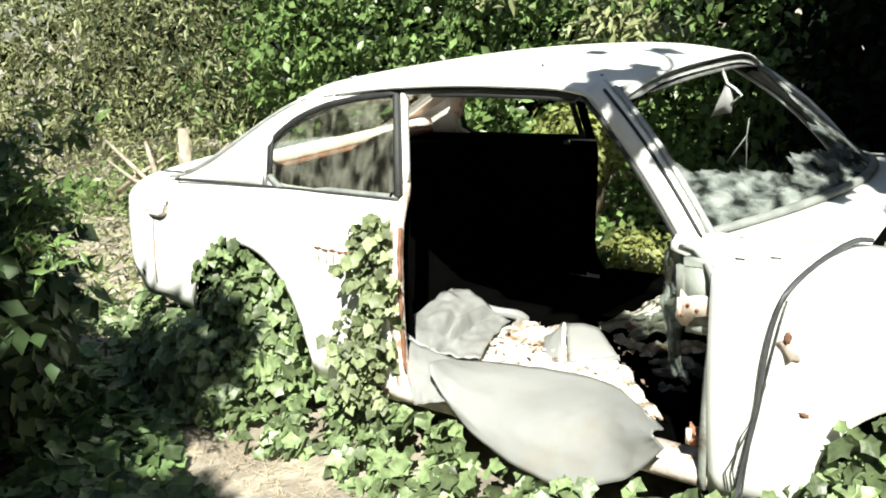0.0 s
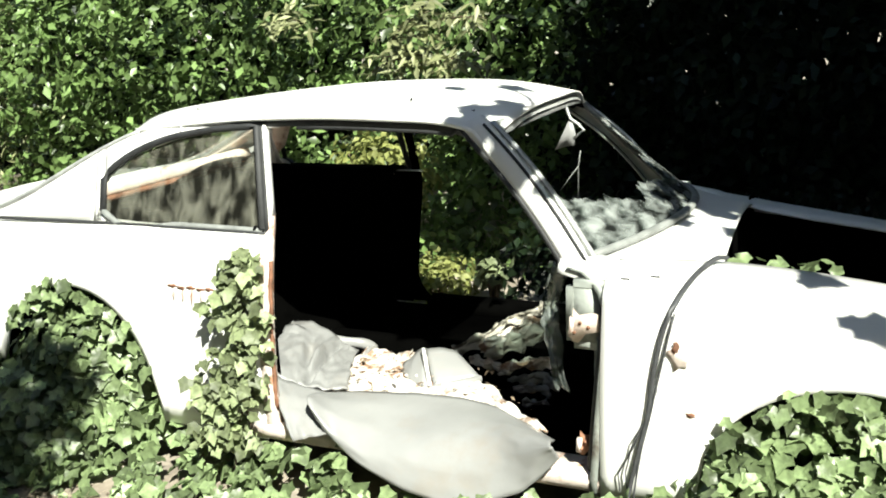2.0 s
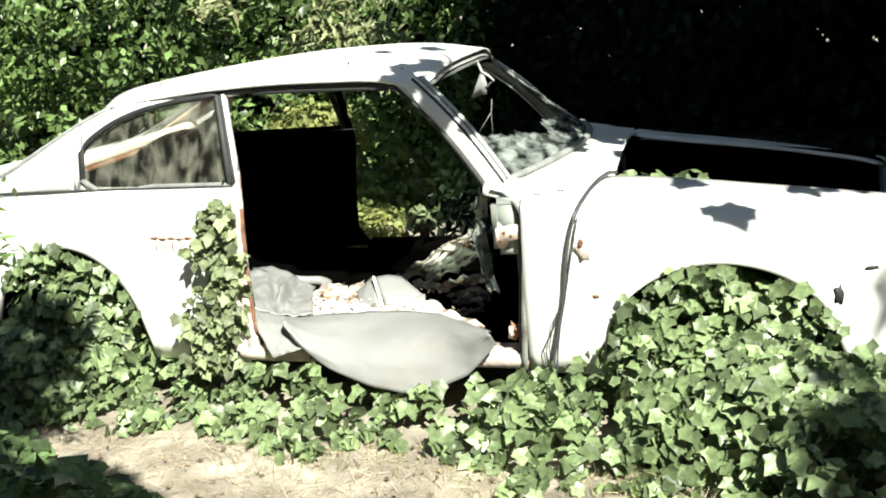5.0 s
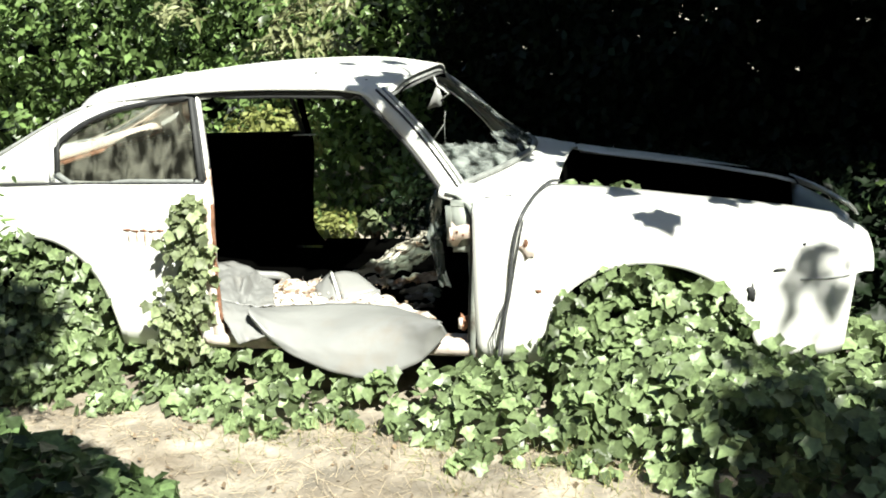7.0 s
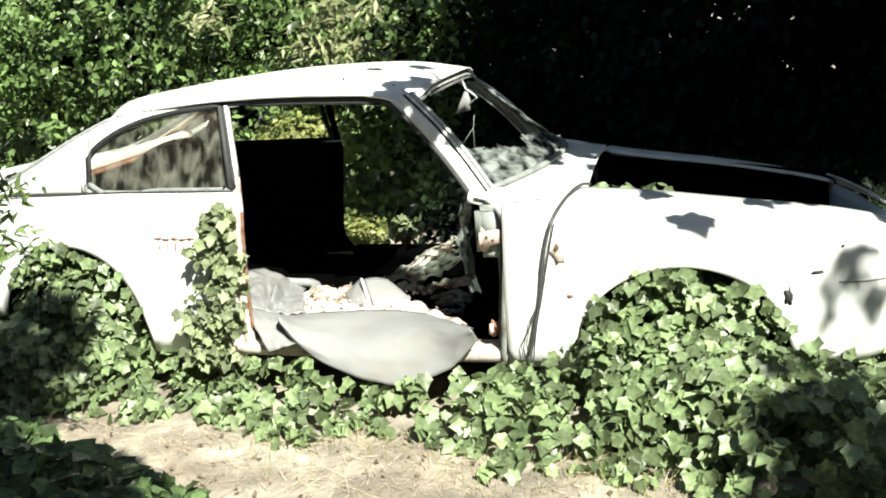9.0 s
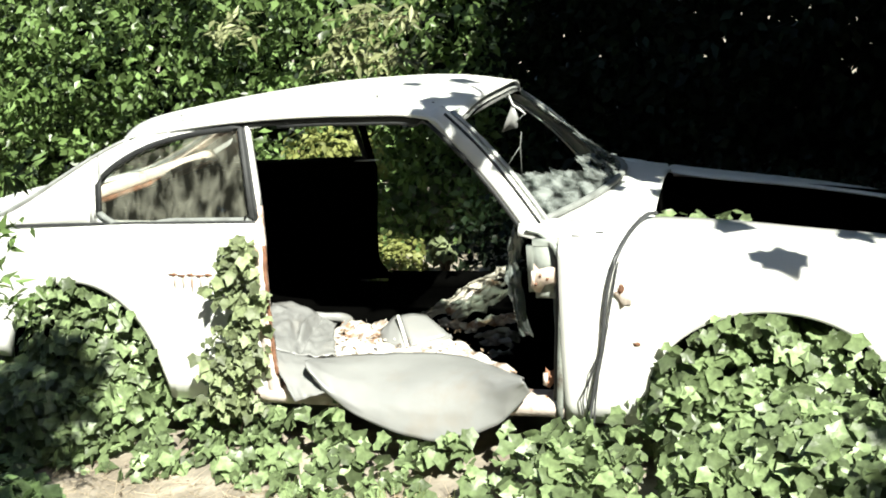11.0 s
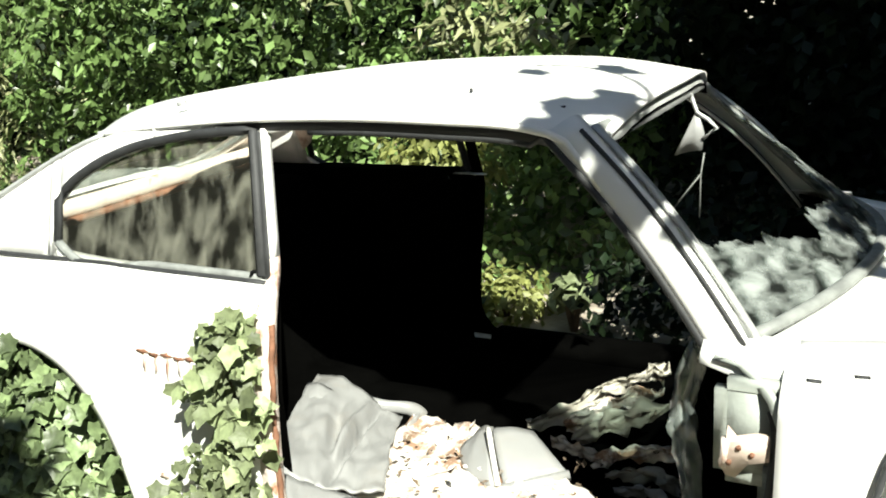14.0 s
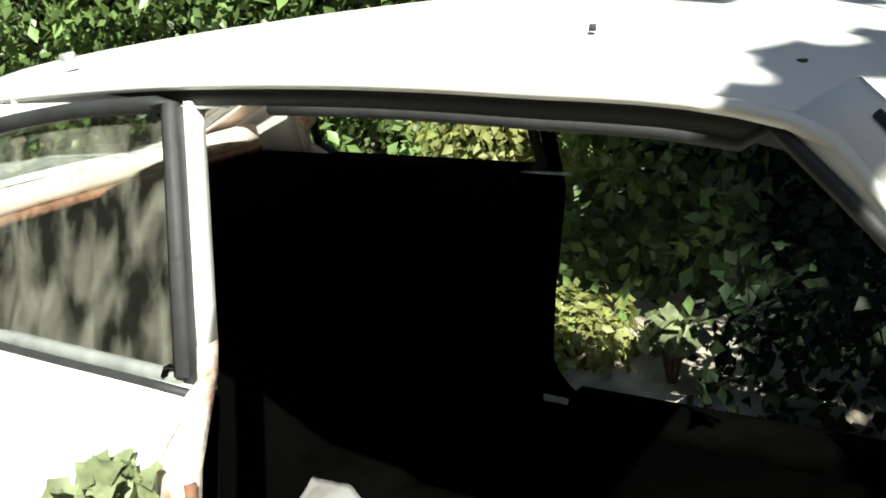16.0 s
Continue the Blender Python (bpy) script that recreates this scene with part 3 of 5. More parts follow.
def build_windows(car):
    for s in (-1, 1):
        xs = np.linspace(0.675, 1.305 if s < 0 else 1.268, 26)
        outline = [(x, win_low(x)) for x in xs] + [(x, win_top(x)) for x in xs[::-1]]
        pts = [(rake(x, z), mid(s) + s * (glass_w(z) + 0.008), z) for x, z in outline]
        win = part("quarter_window", tube(pts[:26], 0.011, 6), RUBBER if s > 0 else GREYRUBBER, car, "perished rubber frame of the quarter window")
        arc = [(rake(x, z), mid(s) + s * (glass_w(z) + 0.010), z + 0.006) for x, z in outline[24:]]
        part("upper_seal", tube(arc + [pts[0]], 0.0115, 6), RUBBER, win, "thick black upper seal")
        if s < 0:
            pane = grid([[(rake(x, z), mid(s) + s * (glass_w(z) + 0.002), z) for z in np.linspace(win_low(x), win_top(x), 8)] for x in xs])
            ob = part("pane", pane, GLASS, win, "dusty glass pane with painted streaks of reflected trees")
            ob.visible_shadow = False
            part("window_post", thick(grid([[(x, mid(s) + s * (glass_w(z) + 0.012), z) for x in (1.306 - 0.13 * (z - 0.85), 1.318 - 0.15 * (z - 0.85), 1.336 - 0.175 * (z - 0.85))] for z in np.linspace(0.85, 1.16, 8)]), 0.006), RUBBER, win, "dark window post")
    pane = grid([[(x + 0.05 + 0.0 * v, mid(v) + v * (glass_w(pillar_edge(x)) - 0.08), pillar_edge(x) + 0.002 + 0.02 * (1 - v * v)) for v in np.linspace(-1, 1, 12)] for x in np.linspace(0.10, 0.72, 12)])
    ob = part("rear_window", pane, GLASS, car, "dusty rear window")
    ob.visible_shadow = False
    # windscreen: seal all round, crazed remains of the glass along the lower edge
    def screen(v, t):
        lo = Vector((2.315 + 0.17 * (1 - v * v), mid(v) + v * 0.575, 0.84 + 0.028 * (1 - v * v)))
        hi = Vector((2.0 + 0.05 * (1 - v * v), mid(v) + v * 0.485, 1.155 + 0.032 * (1 - v * v)))
        return lo.lerp(hi, t)
    vs = np.linspace(-1, 1, 21)
    ring = [screen(v, 0) for v in vs] + [screen(1, t) for t in np.linspace(0.1, 0.9, 9)] + [screen(v, 1) for v in vs[::-1]] + [screen(-1, t) for t in np.linspace(0.9, 0.1, 9)]
    scr = part("windscreen_seal", tube(ring + ring[:1], 0.014, 8, flat=0.8), GREYRUBBER, car, "grey rubber windscreen seal")
    low = curve((-1, -0.93, -0.8, -0.6, -0.45, -0.2, 0.1, 0.35, 0.6, 0.8, 0.9, 1), (0.75, 0.52, 0.34, 0.28, 0.22, 0.26, 0.24, 0.40, 0.50, 0.62, 0.70, 0.95))
    vv = np.linspace(-0.99, 0.99, 110)
    height = [low(v) + 0.13 * noise.noise(Vector((v * 6, 2, 0))) + 0.05 * noise.noise(Vector((v * 31, 5, 0))) for v in vv]
    rows = []
    for v, h in zip(vv, height):
        rows.append([screen(v, t * max(h, 0.05)) + Vector((0.006 * noise.noise(Vector((v * 11, t * 4, 1))), 0, 0.006 * noise.noise(Vector((v * 8, t * 6, 3))))) for t in np.linspace(0, 1, 9)])
    part("broken_glass", thick(grid(rows), 0.004), CRAZED, scr, "crazed and broken windscreen glass")
    part("windscreen_header", thick(grid([[screen(v, 1.0), screen(v, 0.97) + Vector((0.008, 0, 0.004)), screen(v, 0.93) + Vector((0.0, 0, -0.004))] for v in vs]), 0.005), TRIM, scr, "grey trim")


build_ground()
car = build_car()


# ---- fittings on the body ----
def skin(x, z, s=-1, off=0.0):
    """The point of the outer skin at a station and height, off metres proud."""
    pts = section(x)
    for (w0, z0), (w1, z1) in zip(pts, pts[1:]):
        if z0 <= z <= z1:
            w = w0 + (w1 - w0) * (z - z0) / max(z1 - z0, 1e-6)
            return Vector((x, mid(s) + s * (w + off), z))
    w, zz = pts[0] if z < pts[0][1] else pts[-1]
    return Vector((x, mid(s) + s * (w + off), z))


def ragged_patch(cx, cz, rx, rz, seed, off=0.003):
    """A thin ragged flake on the outer skin."""
    r = random.Random(seed)
    bm = bmesh.new()
    mid = bm.verts.new(skin(cx, cz, -1, off))
    ring = [bm.verts.new(skin(cx + rx * k * math.cos(a), cz + rz * k * math.sin(a), -1, off)) for a, k in ((2 * math.pi * i / 14, r.uniform(0.55, 1.15)) for i in range(14))]
    for i in range(14):
        bm.faces.new((mid, ring[i], ring[(i + 1) % 14]))
    return thick(bm, 0.0015)


def build_fittings():
    wings = [o for o in car.children if o.name.startswith("front_wing")]
    rears = [o for o in car.children if o.name.startswith("rear_quarter_panel")]
    near_wing, near_rear = wings[0], rears[0]
    part("rust_spot", ragged_patch(2.566, 0.652, 0.032, 0.040, 3, 0.006), RUSTWHITE, near_wing, "rusted-through spot")
    part("rust_hole", ragged_patch(2.560, 0.665, 0.010, 0.014, 5, 0.009), RUST, near_wing)
    part("rust_spot", ragged_patch(2.60, 0.50, 0.012, 0.008, 8), RUST, near_wing)
    part("gash", ragged_patch(3.29, 0.50, 0.016, 0.036, 9), RUBBER, near_wing, "dark gash in the wing")
    part("lamp_hole", ragged_patch(3.375, 0.575, 0.022, 0.007, 11), RUBBER, near_wing)
    part("chip", ragged_patch(3.45, 0.655, 0.006, 0.006, 12), RUBBER, near_wing)
    for k in range(5):
        part("rust_streak", ragged_patch(1.03 + 0.035 * k, 0.695 - 0.004 * (k % 2), 0.018, 0.006, 20 + k), RUST, near_rear, "line of rust where trim was fixed")
        part("rust_run", ragged_patch(1.035 + 0.035 * k, 0.672, 0.006, 0.022 + 0.006 * (k % 3), 30 + k, 0.002), RUSTWHITE, near_rear)
    for k, (x, z) in enumerate(((1.06, 0.40), (1.10, 0.335), (1.21, 0.44), (1.17, 0.30))):
        part("rust_spot", ragged_patch(x, z, 0.016, 0.008, 40 + k), RUSTWHITE, near_rear)
    part("rust_run", tube([(1.386 + 0.002 * math.sin(z * 60), CY - (0.712 - 0.25 * (z - 0.40) ** 2), z) for z in np.linspace(0.34, 0.79, 22)], [0.004 + 0.004 * abs(math.sin(k * 1.7)) for k in range(22)], 6), RUST, near_rear, "rust along the pillar's edge")
    # belt line seal, scuttle holes, lamp bracket
    part("belt_trim", tube([(x, CY - max(inner_line(x) + 0.03, 0.590 if x > 0.1 else 0.0), top_line(x) - 0.003) for x in np.linspace(-0.2, 1.33, 30)], 0.0065, 6), RUBBER, near_rear, "thin black belt line")
    for x in (2.420, 2.487):
        part("vent_hole", tube([skin(x - 0.011, 0.806), skin(x + 0.011, 0.804)], 0.005, 8, flat=0.6), RUBBER, near_wing)
    part("lamp_ledge", tube([skin(x, 0.538 + 0.012 * (3.6 - x), -1, 0.001) for x in np.linspace(3.44, 3.598, 8)], 0.0035, 6), TRIM, near_wing, "thin pressed ledge")
    lamp_pts = [skin(x, z, -1, 0.006) for x, z in ((-0.045, 0.775), (-0.05, 0.72), (-0.02, 0.712), (0.05, 0.712), (0.085, 0.725), (0.10, 0.775))]
    lamp_mount = part("lamp_bracket", tube(lamp_pts, 0.017, 6, flat=0.6), RUSTWHITE, near_rear, "broken bracket of a rear lamp")
    part("panel_seam", tube([skin(x, z, -1, 0.001) for x, z in ((-0.03, 0.69), (-0.035, 0.60), (-0.045, 0.5), (-0.05, 0.42))], 0.0035, 5), RUST, near_rear)
    part("drain_hole", ragged_patch(-0.16, 0.45, 0.016, 0.014, 50), RUBBER, near_rear)
    part("roof_flake", tube([(0.98, CY - 0.42, 1.205), (1.0, CY - 0.415, 1.208)], 0.006, 6), TRIM, car)
    for x in (0.97,):
        part("gutter_clip", tube([(x, CY - rail_w(x) - 0.012, rail_z(x) + 0.012), (x, CY - rail_w(x) - 0.014, rail_z(x) - 0.03)], 0.006, 6), PAINT, car)
    # torn sun visor and its arm under the windscreen header
    visor = part("sun_visor", thick(grid([[(2.086, CY + 0.03, 1.118), (2.090, CY + 0.03, 1.119), (2.094, CY + 0.03, 1.117)], [(2.064, CY + 0.022, 1.068), (2.084, CY + 0.034, 1.070), (2.106, CY + 0.03, 1.074)], [(2.044, CY + 0.02, 1.024), (2.070, CY + 0.04, 1.030), (2.101, CY + 0.03, 1.036)]]), 0.005), VINYL, car, "torn pale sun visor")
    part("visor_arm", tube([(2.075, CY + 0.03, 1.165), (2.090, CY + 0.03, 1.122), (2.115, CY + 0.03, 1.106), (2.134, CY + 0.03, 1.088), (2.104, CY + 0.03, 1.062)], 0.005, 6), TRIM, visor)
    # loose wires under the dashboard opening
    for k, pts in enumerate((((2.052, 0.20, 0.930), (2.02, 0.20, 0.888), (1.985, 0.20, 0.840)), ((2.060, 0.20, 0.985), (2.052, 0.20, 0.930), (2.050, 0.20, 0.815)))):
        part("wire", tube(pts, 0.0022, 5), GREYRUBBER, car)


def crumple(u, v, a, seed):
    return a * (noise.noise(Vector((u * 5, v * 5, seed))) + 0.5 * noise.noise(Vector((u * 13, v * 11, seed + 4))))


def loft(first, last, n, m, bulge, seed, amp):
    """A sheet between two lines that bulges towards the path and upwards."""
    a, b = flow(first, n), flow(last, n)
    rows = []
    for i in range(n):
        u = i / (n - 1)
        row = []
        for j in range(m):
            v = j / (m - 1)
            p = a[i].lerp(b[i], v)
            k = math.sin(math.pi * v)
            row.append(p + Vector((crumple(u, v, amp * 0.5, seed), -bulge * k + crumple(u, v, amp, seed + 2), 0.7 * bulge * k + crumple(u, v, amp, seed + 5))))
        rows.append(row)
    return rows


def build_sheet():
    """Grey vinyl lining that lies on the car floor and hangs out over the sill."""
    rows = loft([(1.451, -0.628, 0.346), (1.54, -0.600, 0.348), (1.663, -0.563, 0.345), (1.80, -0.536, 0.342), (1.956, -0.535, 0.340), (2.105, -0.640, 0.352), (2.245, -0.755, 0.362)],
                [(1.575, -0.815, 0.312), (1.66, -0.838, 0.262), (1.769, -0.848, 0.214), (1.897, -0.852, 0.180), (2.03, -0.850, 0.180), (2.16, -0.835, 0.228), (2.225, -0.828, 0.288), (2.275, -0.812, 0.342)], 64, 26, 0.066, 2, 0.005)
    for i, row in enumerate(rows):
        u = i / 63
        fold = 0.030 * math.exp(-((u - 0.045) / 0.035) ** 2)
        for j, p in enumerate(row):
            v = j / 25
            wave = 0.007 * math.sin(9 * u + 5 * v) * math.sin(math.pi * v)
            row[j] = p + Vector((-0.6 * fold * math.sin(math.pi * v), -wave - 0.5 * fold * math.sin(math.pi * v), fold * math.sin(math.pi * v) + wave))
    tagged(part("vinyl_sheet", thick(grid(rows), 0.004), VINYL), "grey vinyl sheet hanging over the car's sill", "sheet")
    rows = loft([(1.325, -0.675, 0.400), (1.375, -0.650, 0.375), (1.470, -0.610, 0.340)], [(1.480, -0.845, 0.284), (1.528, -0.832, 0.296), (1.590, -0.812, 0.312)], 18, 16, 0.022, 31, 0.006)
    tagged(part("vinyl_flap", thick(grid(rows), 0.004), VINYL), "folded flap of grey vinyl over the sill", "sheet")
    # broad crumpled piece that runs back over the front of the rear bench
    rows = loft([(1.03, -0.120, 0.372), (1.12, -0.140, 0.384), (1.237, -0.186, 0.368), (1.285, -0.175, 0.330), (1.325, -0.150, 0.300)],
                [(1.295, -0.690, 0.425), (1.345, -0.665, 0.395), (1.400, -0.640, 0.368), (1.455, -0.605, 0.348), (1.512, -0.560, 0.335)], 44, 34, 0.020, 9, 0.012)
    for i, row in enumerate(rows):
        u = i / 43
        for j, p in enumerate(row):
            v = j / 33
            crease = 0.040 * math.exp(-((u - 0.72 + 0.22 * v) / 0.035) ** 2) + 0.028 * math.exp(-((u - 0.30 - 0.25 * v) / 0.06) ** 2)
            ridge = 0.024 * math.exp(-((u - 0.62 + 0.18 * v) / 0.05) ** 2)
            row[j] = p + Vector((0, 0, (ridge - crease) * math.sin(math.pi * v)))
    lining = part("crumpled_vinyl", thick(grid(rows), 0.006), VINYL)
    tagged(lining, "crumpled grey vinyl lining lying over bench and sill", "sheet")
    part("turned_corner", thick(grid(loft([(1.075, -0.235, 0.398), (1.12, -0.235, 0.405), (1.165, -0.24, 0.390)], [(1.13, -0.34, 0.372), (1.17, -0.335, 0.380), (1.215, -0.31, 0.380)], 10, 8, 0.012, 3, 0.004)), 0.004), VINYL, lining, "turned-up corner")
    # curled edge
    rows = []
    for p, r in zip(flow([(1.215, -0.190, 0.352), (1.285, -0.175, 0.335), (1.345, -0.140, 0.318), (1.385, -0.150, 0.300), (1.375, -0.190, 0.290)], 24), np.linspace(0.012, 0.026, 24)):
        rows.append([p + Vector((0.3 * r * math.cos(a), r * math.cos(a), r * math.sin(a))) for a in np.linspace(-0.6, 4.2, 14)])
    tagged(part("vinyl_scrap", thick(grid(rows), 0.004), VINYL), "curled scrap of grey vinyl on pale foam", "scrap")
    # stiff bent panel
    bent = thing("bent_panel", "bent grey trim panel lying on the car floor", "trim panel")
    part("long_face", thick(grid(loft([(1.662, -0.292, 0.388), (1.705, -0.270, 0.390), (1.752, -0.248, 0.376)], [(1.737, -0.404, 0.312), (1.800, -0.365, 0.318), (1.862, -0.318, 0.324)], 8, 8, 0.006, 40, 0.002)), 0.014), VINYL, bent)
    part("lower_lip", tube([(1.735, -0.410, 0.306), (1.800, -0.370, 0.312), (1.868, -0.322, 0.320)], 0.011, 8), VINYL, bent)
    part("short_face", thick(grid(loft([(1.585, -0.255, 0.335), (1.615, -0.250, 0.366), (1.650, -0.265, 0.380)], [(1.580, -0.330, 0.312), (1.645, -0.395, 0.310), (1.722, -0.425, 0.308)], 10, 8, 0.016, 44, 0.004)), 0.008), VINYL, bent)
    part("piping", tube(flow([(1.655, -0.300, 0.390), (1.690, -0.360, 0.366), (1.728, -0.418, 0.316)], 10), 0.007, 6), PAINT, bent, "white edge piping")
    # crumbling foam between bench and sill
    rows = []
    for i in range(64):
        x = 1.36 + 0.83 * i / 63
        far = float(np.interp(x, (1.36, 1.60, 1.872, 2.01, 2.14, 2.26), (-0.12, -0.16, -0.335, -0.470, -0.630, -0.730)))
        near = min(far - 0.03, float(np.interp(x, (1.36, 1.80, 2.0, 2.26), (-0.66, -0.60, -0.62, -0.775))))
        lift = float(np.interp(x, (1.36, 1.95, 2.26), (0.296, 0.312, 0.356)))
        rows.append([(x + 0.012 * noise.noise(Vector((x * 9, v * 6, 1))), near + (far - near) * v + 0.014 * noise.noise(Vector((x * 22, v * 2, 8))), lift + 0.020 * noise.noise(Vector((x * 16, v * 7, 5))) + 0.010 * noise.noise(Vector((x * 55, v * 24, 2)))) for v in np.linspace(0, 1, 26)])
    tagged(part("foam_padding", thick(grid(rows), 0.008), FOAM), "crumbling pale foam padding on the car floor", "foam")
    r = np.random.default_rng(3)
    k = 70
    pts = np.stack([r.uniform(1.40, 1.72, k), r.uniform(-0.50, -0.18, k), r.uniform(0.305, 0.335, k)], 1)
    tagged(leaves("foam_crumbs", pts, np.tile((0, 0, 1.0), (k, 1)), r.uniform(0.010, 0.032, k), OVAL, FOAM, 0.8, 0.0), "crumbs of foam and dry leaf litter", "debris", kind="stuff")
    pts = np.stack([r.uniform(1.40, 2.10, k), r.uniform(-0.55, -0.25, k), r.uniform(0.318, 0.335, k)], 1)
    tagged(leaves("dry_leaves", pts, np.tile((0, 0, 1.0), (k, 1)), r.uniform(0.010, 0.028, k), OVAL, DRYLEAF, 0.6, 0.0), "dry brown leaves lying on foam", "leaf litter", kind="stuff")


def strip(pts, width, seed, mat, name, label, category, amp=0.008):
    """A torn, crumpled strip along points."""
    rows = []
    p = [Vector(q) for q in pts]
    n = 22
    for i in range(n):
        t = i / (n - 1) * (len(p) - 1)
        k = min(int(t), len(p) - 2)
        c = p[k].lerp(p[k + 1], t - k)
        d = (p[k + 1] - p[k]).normalized()
        side = d.cross(Vector((0.3, 1, 0.2))).normalized()
        w = width * (0.4 + 0.9 * abs(noise.noise(Vector((i * 0.16, seed, 0)))) + 0.25 * math.sin(math.pi * i / (n - 1)))
        rows.append([c + side * w * v + Vector((crumple(i * 0.035, v * 0.5, amp, seed), crumple(i * 0.035, v * 0.5, amp * 2, seed + 3), crumple(i * 0.035, v * 0.5, amp * 1.6, seed + 7))) for v in np.linspace(-1, 1, 9)])
    return tagged(part(name, thick(grid(rows), 0.0025), mat), label, category)


def build_debris():
    torn = "torn pale lining heaped under the dashboard"
    for pts, wide, seed, mat in ((((1.70, -0.16, 0.345), (1.80, -0.12, 0.375), (1.92, -0.06, 0.445)), 0.024, 1, PLASTIC), (((1.80, -0.16, 0.360), (1.92, -0.12, 0.415), (2.03, -0.12, 0.465)), 0.026, 5, FOAM),
                                 (((1.84, -0.20, 0.345), (1.95, -0.17, 0.400), (2.06, -0.16, 0.450)), 0.026, 17, PLASTIC), (((1.90, -0.24, 0.325), (2.00, -0.22, 0.350), (2.10, -0.22, 0.370)), 0.020, 33, FOAM),
                                 (((1.88, -0.10, 0.440), (1.98, -0.06, 0.475), (2.04, -0.06, 0.500)), 0.020, 41, PLASTIC), (((1.94, -0.26, 0.300), (2.04, -0.24, 0.310), (2.11, -0.26, 0.300)), 0.018, 47, PLASTIC),
                                 (((1.78, -0.20, 0.330), (1.86, -0.22, 0.335), (1.94, -0.24, 0.320)), 0.016, 53, FOAM)):
        strip(pts, wide, seed, mat, "torn_lining", torn, "lining", 0.014)
    strip([(1.97, -0.30, 0.290), (2.04, -0.30, 0.300), (2.10, -0.32, 0.295)], 0.016, 9, VINYL, "vinyl_scrap", "small scrap of grey vinyl", "scrap")
    strip([(2.02, -0.36, 0.275), (2.10, -0.36, 0.280)], 0.012, 12, VINYL, "vinyl_scrap", "small scrap of grey vinyl", "scrap")
    strip([(2.223, -0.625, 0.820), (2.195, -0.615, 0.690), (2.205, -0.630, 0.600), (2.240, -0.660, 0.465)], 0.038, 21, FILM, "hanging_plastic", "torn clear plastic hanging by the front jamb", "plastic sheet", 0.010)
    # cables that hang over the wing
    pts = [Vector((2.638, CY - 0.43, 0.818)), Vector((2.612, CY - 0.47, 0.822)), skin(2.575, 0.80, -1, 0.010), skin(2.550, 0.765, -1, 0.010), skin(2.528, 0.70, -1, 0.010), skin(2.510, 0.60, -1, 0.010), skin(2.50, 0.50, -1, 0.010), skin(2.475, 0.38, -1, 0.012), skin(2.455, 0.28, -1, 0.02), Vector((2.44, -0.85, 0.17)), Vector((2.42, -0.93, 0.10))]
    cable = thing("cable", "black cables draped over the white wing", "cable")
    pts = flow(pts, 44)
    part("strap", tube(pts, 0.0088, 6, flat=0.7), CABLE, cable)
    part("wire", tube([p + Vector((0.010 + 0.006 * math.sin(i), -0.004, -0.004)) for i, p in enumerate(pts[14::3])], 0.0028, 5), CABLE, cable)
    part("wire", tube([skin(2.52, 0.56, -1, 0.012), skin(2.49, 0.46, -1, 0.014), skin(2.455, 0.38, -1, 0.012), skin(2.425, 0.32, -1, 0.012), skin(2.43, 0.27, -1, 0.012)], 0.002, 5), CABLE, cable)
    part("wire", tube([skin(2.505, 0.50, -1, 0.012), skin(2.465, 0.42, -1, 0.016), skin(2.445, 0.33, -1, 0.016), skin(2.45, 0.26, -1, 0.014)], 0.002, 5), CABLE, cable)


build_fittings()
build_sheet()
build_debris()


# ---- ivy ----
def smooth(a, b, x):
    t = np.clip((x - a) / (b - a), 0, 1)
    return t * t * (3 - 2 * t)


def nz(p, s, seed=0.0):
    return np.array([noise.noise(Vector((q[0] * s + seed, q[1] * s, q[2] * s - seed))) for q in p])


def ivy_front(x):
    """How far the ivy bed reaches towards the path."""
    edge = np.interp(x, (-1.5, -0.3, 0.4, 1.2, 1.9, 2.7, 3.2, 3.8, 5.0), (-0.55, -0.80, -0.98, -1.03, -1.08, -1.22, -1.5, -1.9, -2.3))
    return edge + 0.06 * np.sin(x * 7) + 0.04 * np.sin(x * 17 + 1)


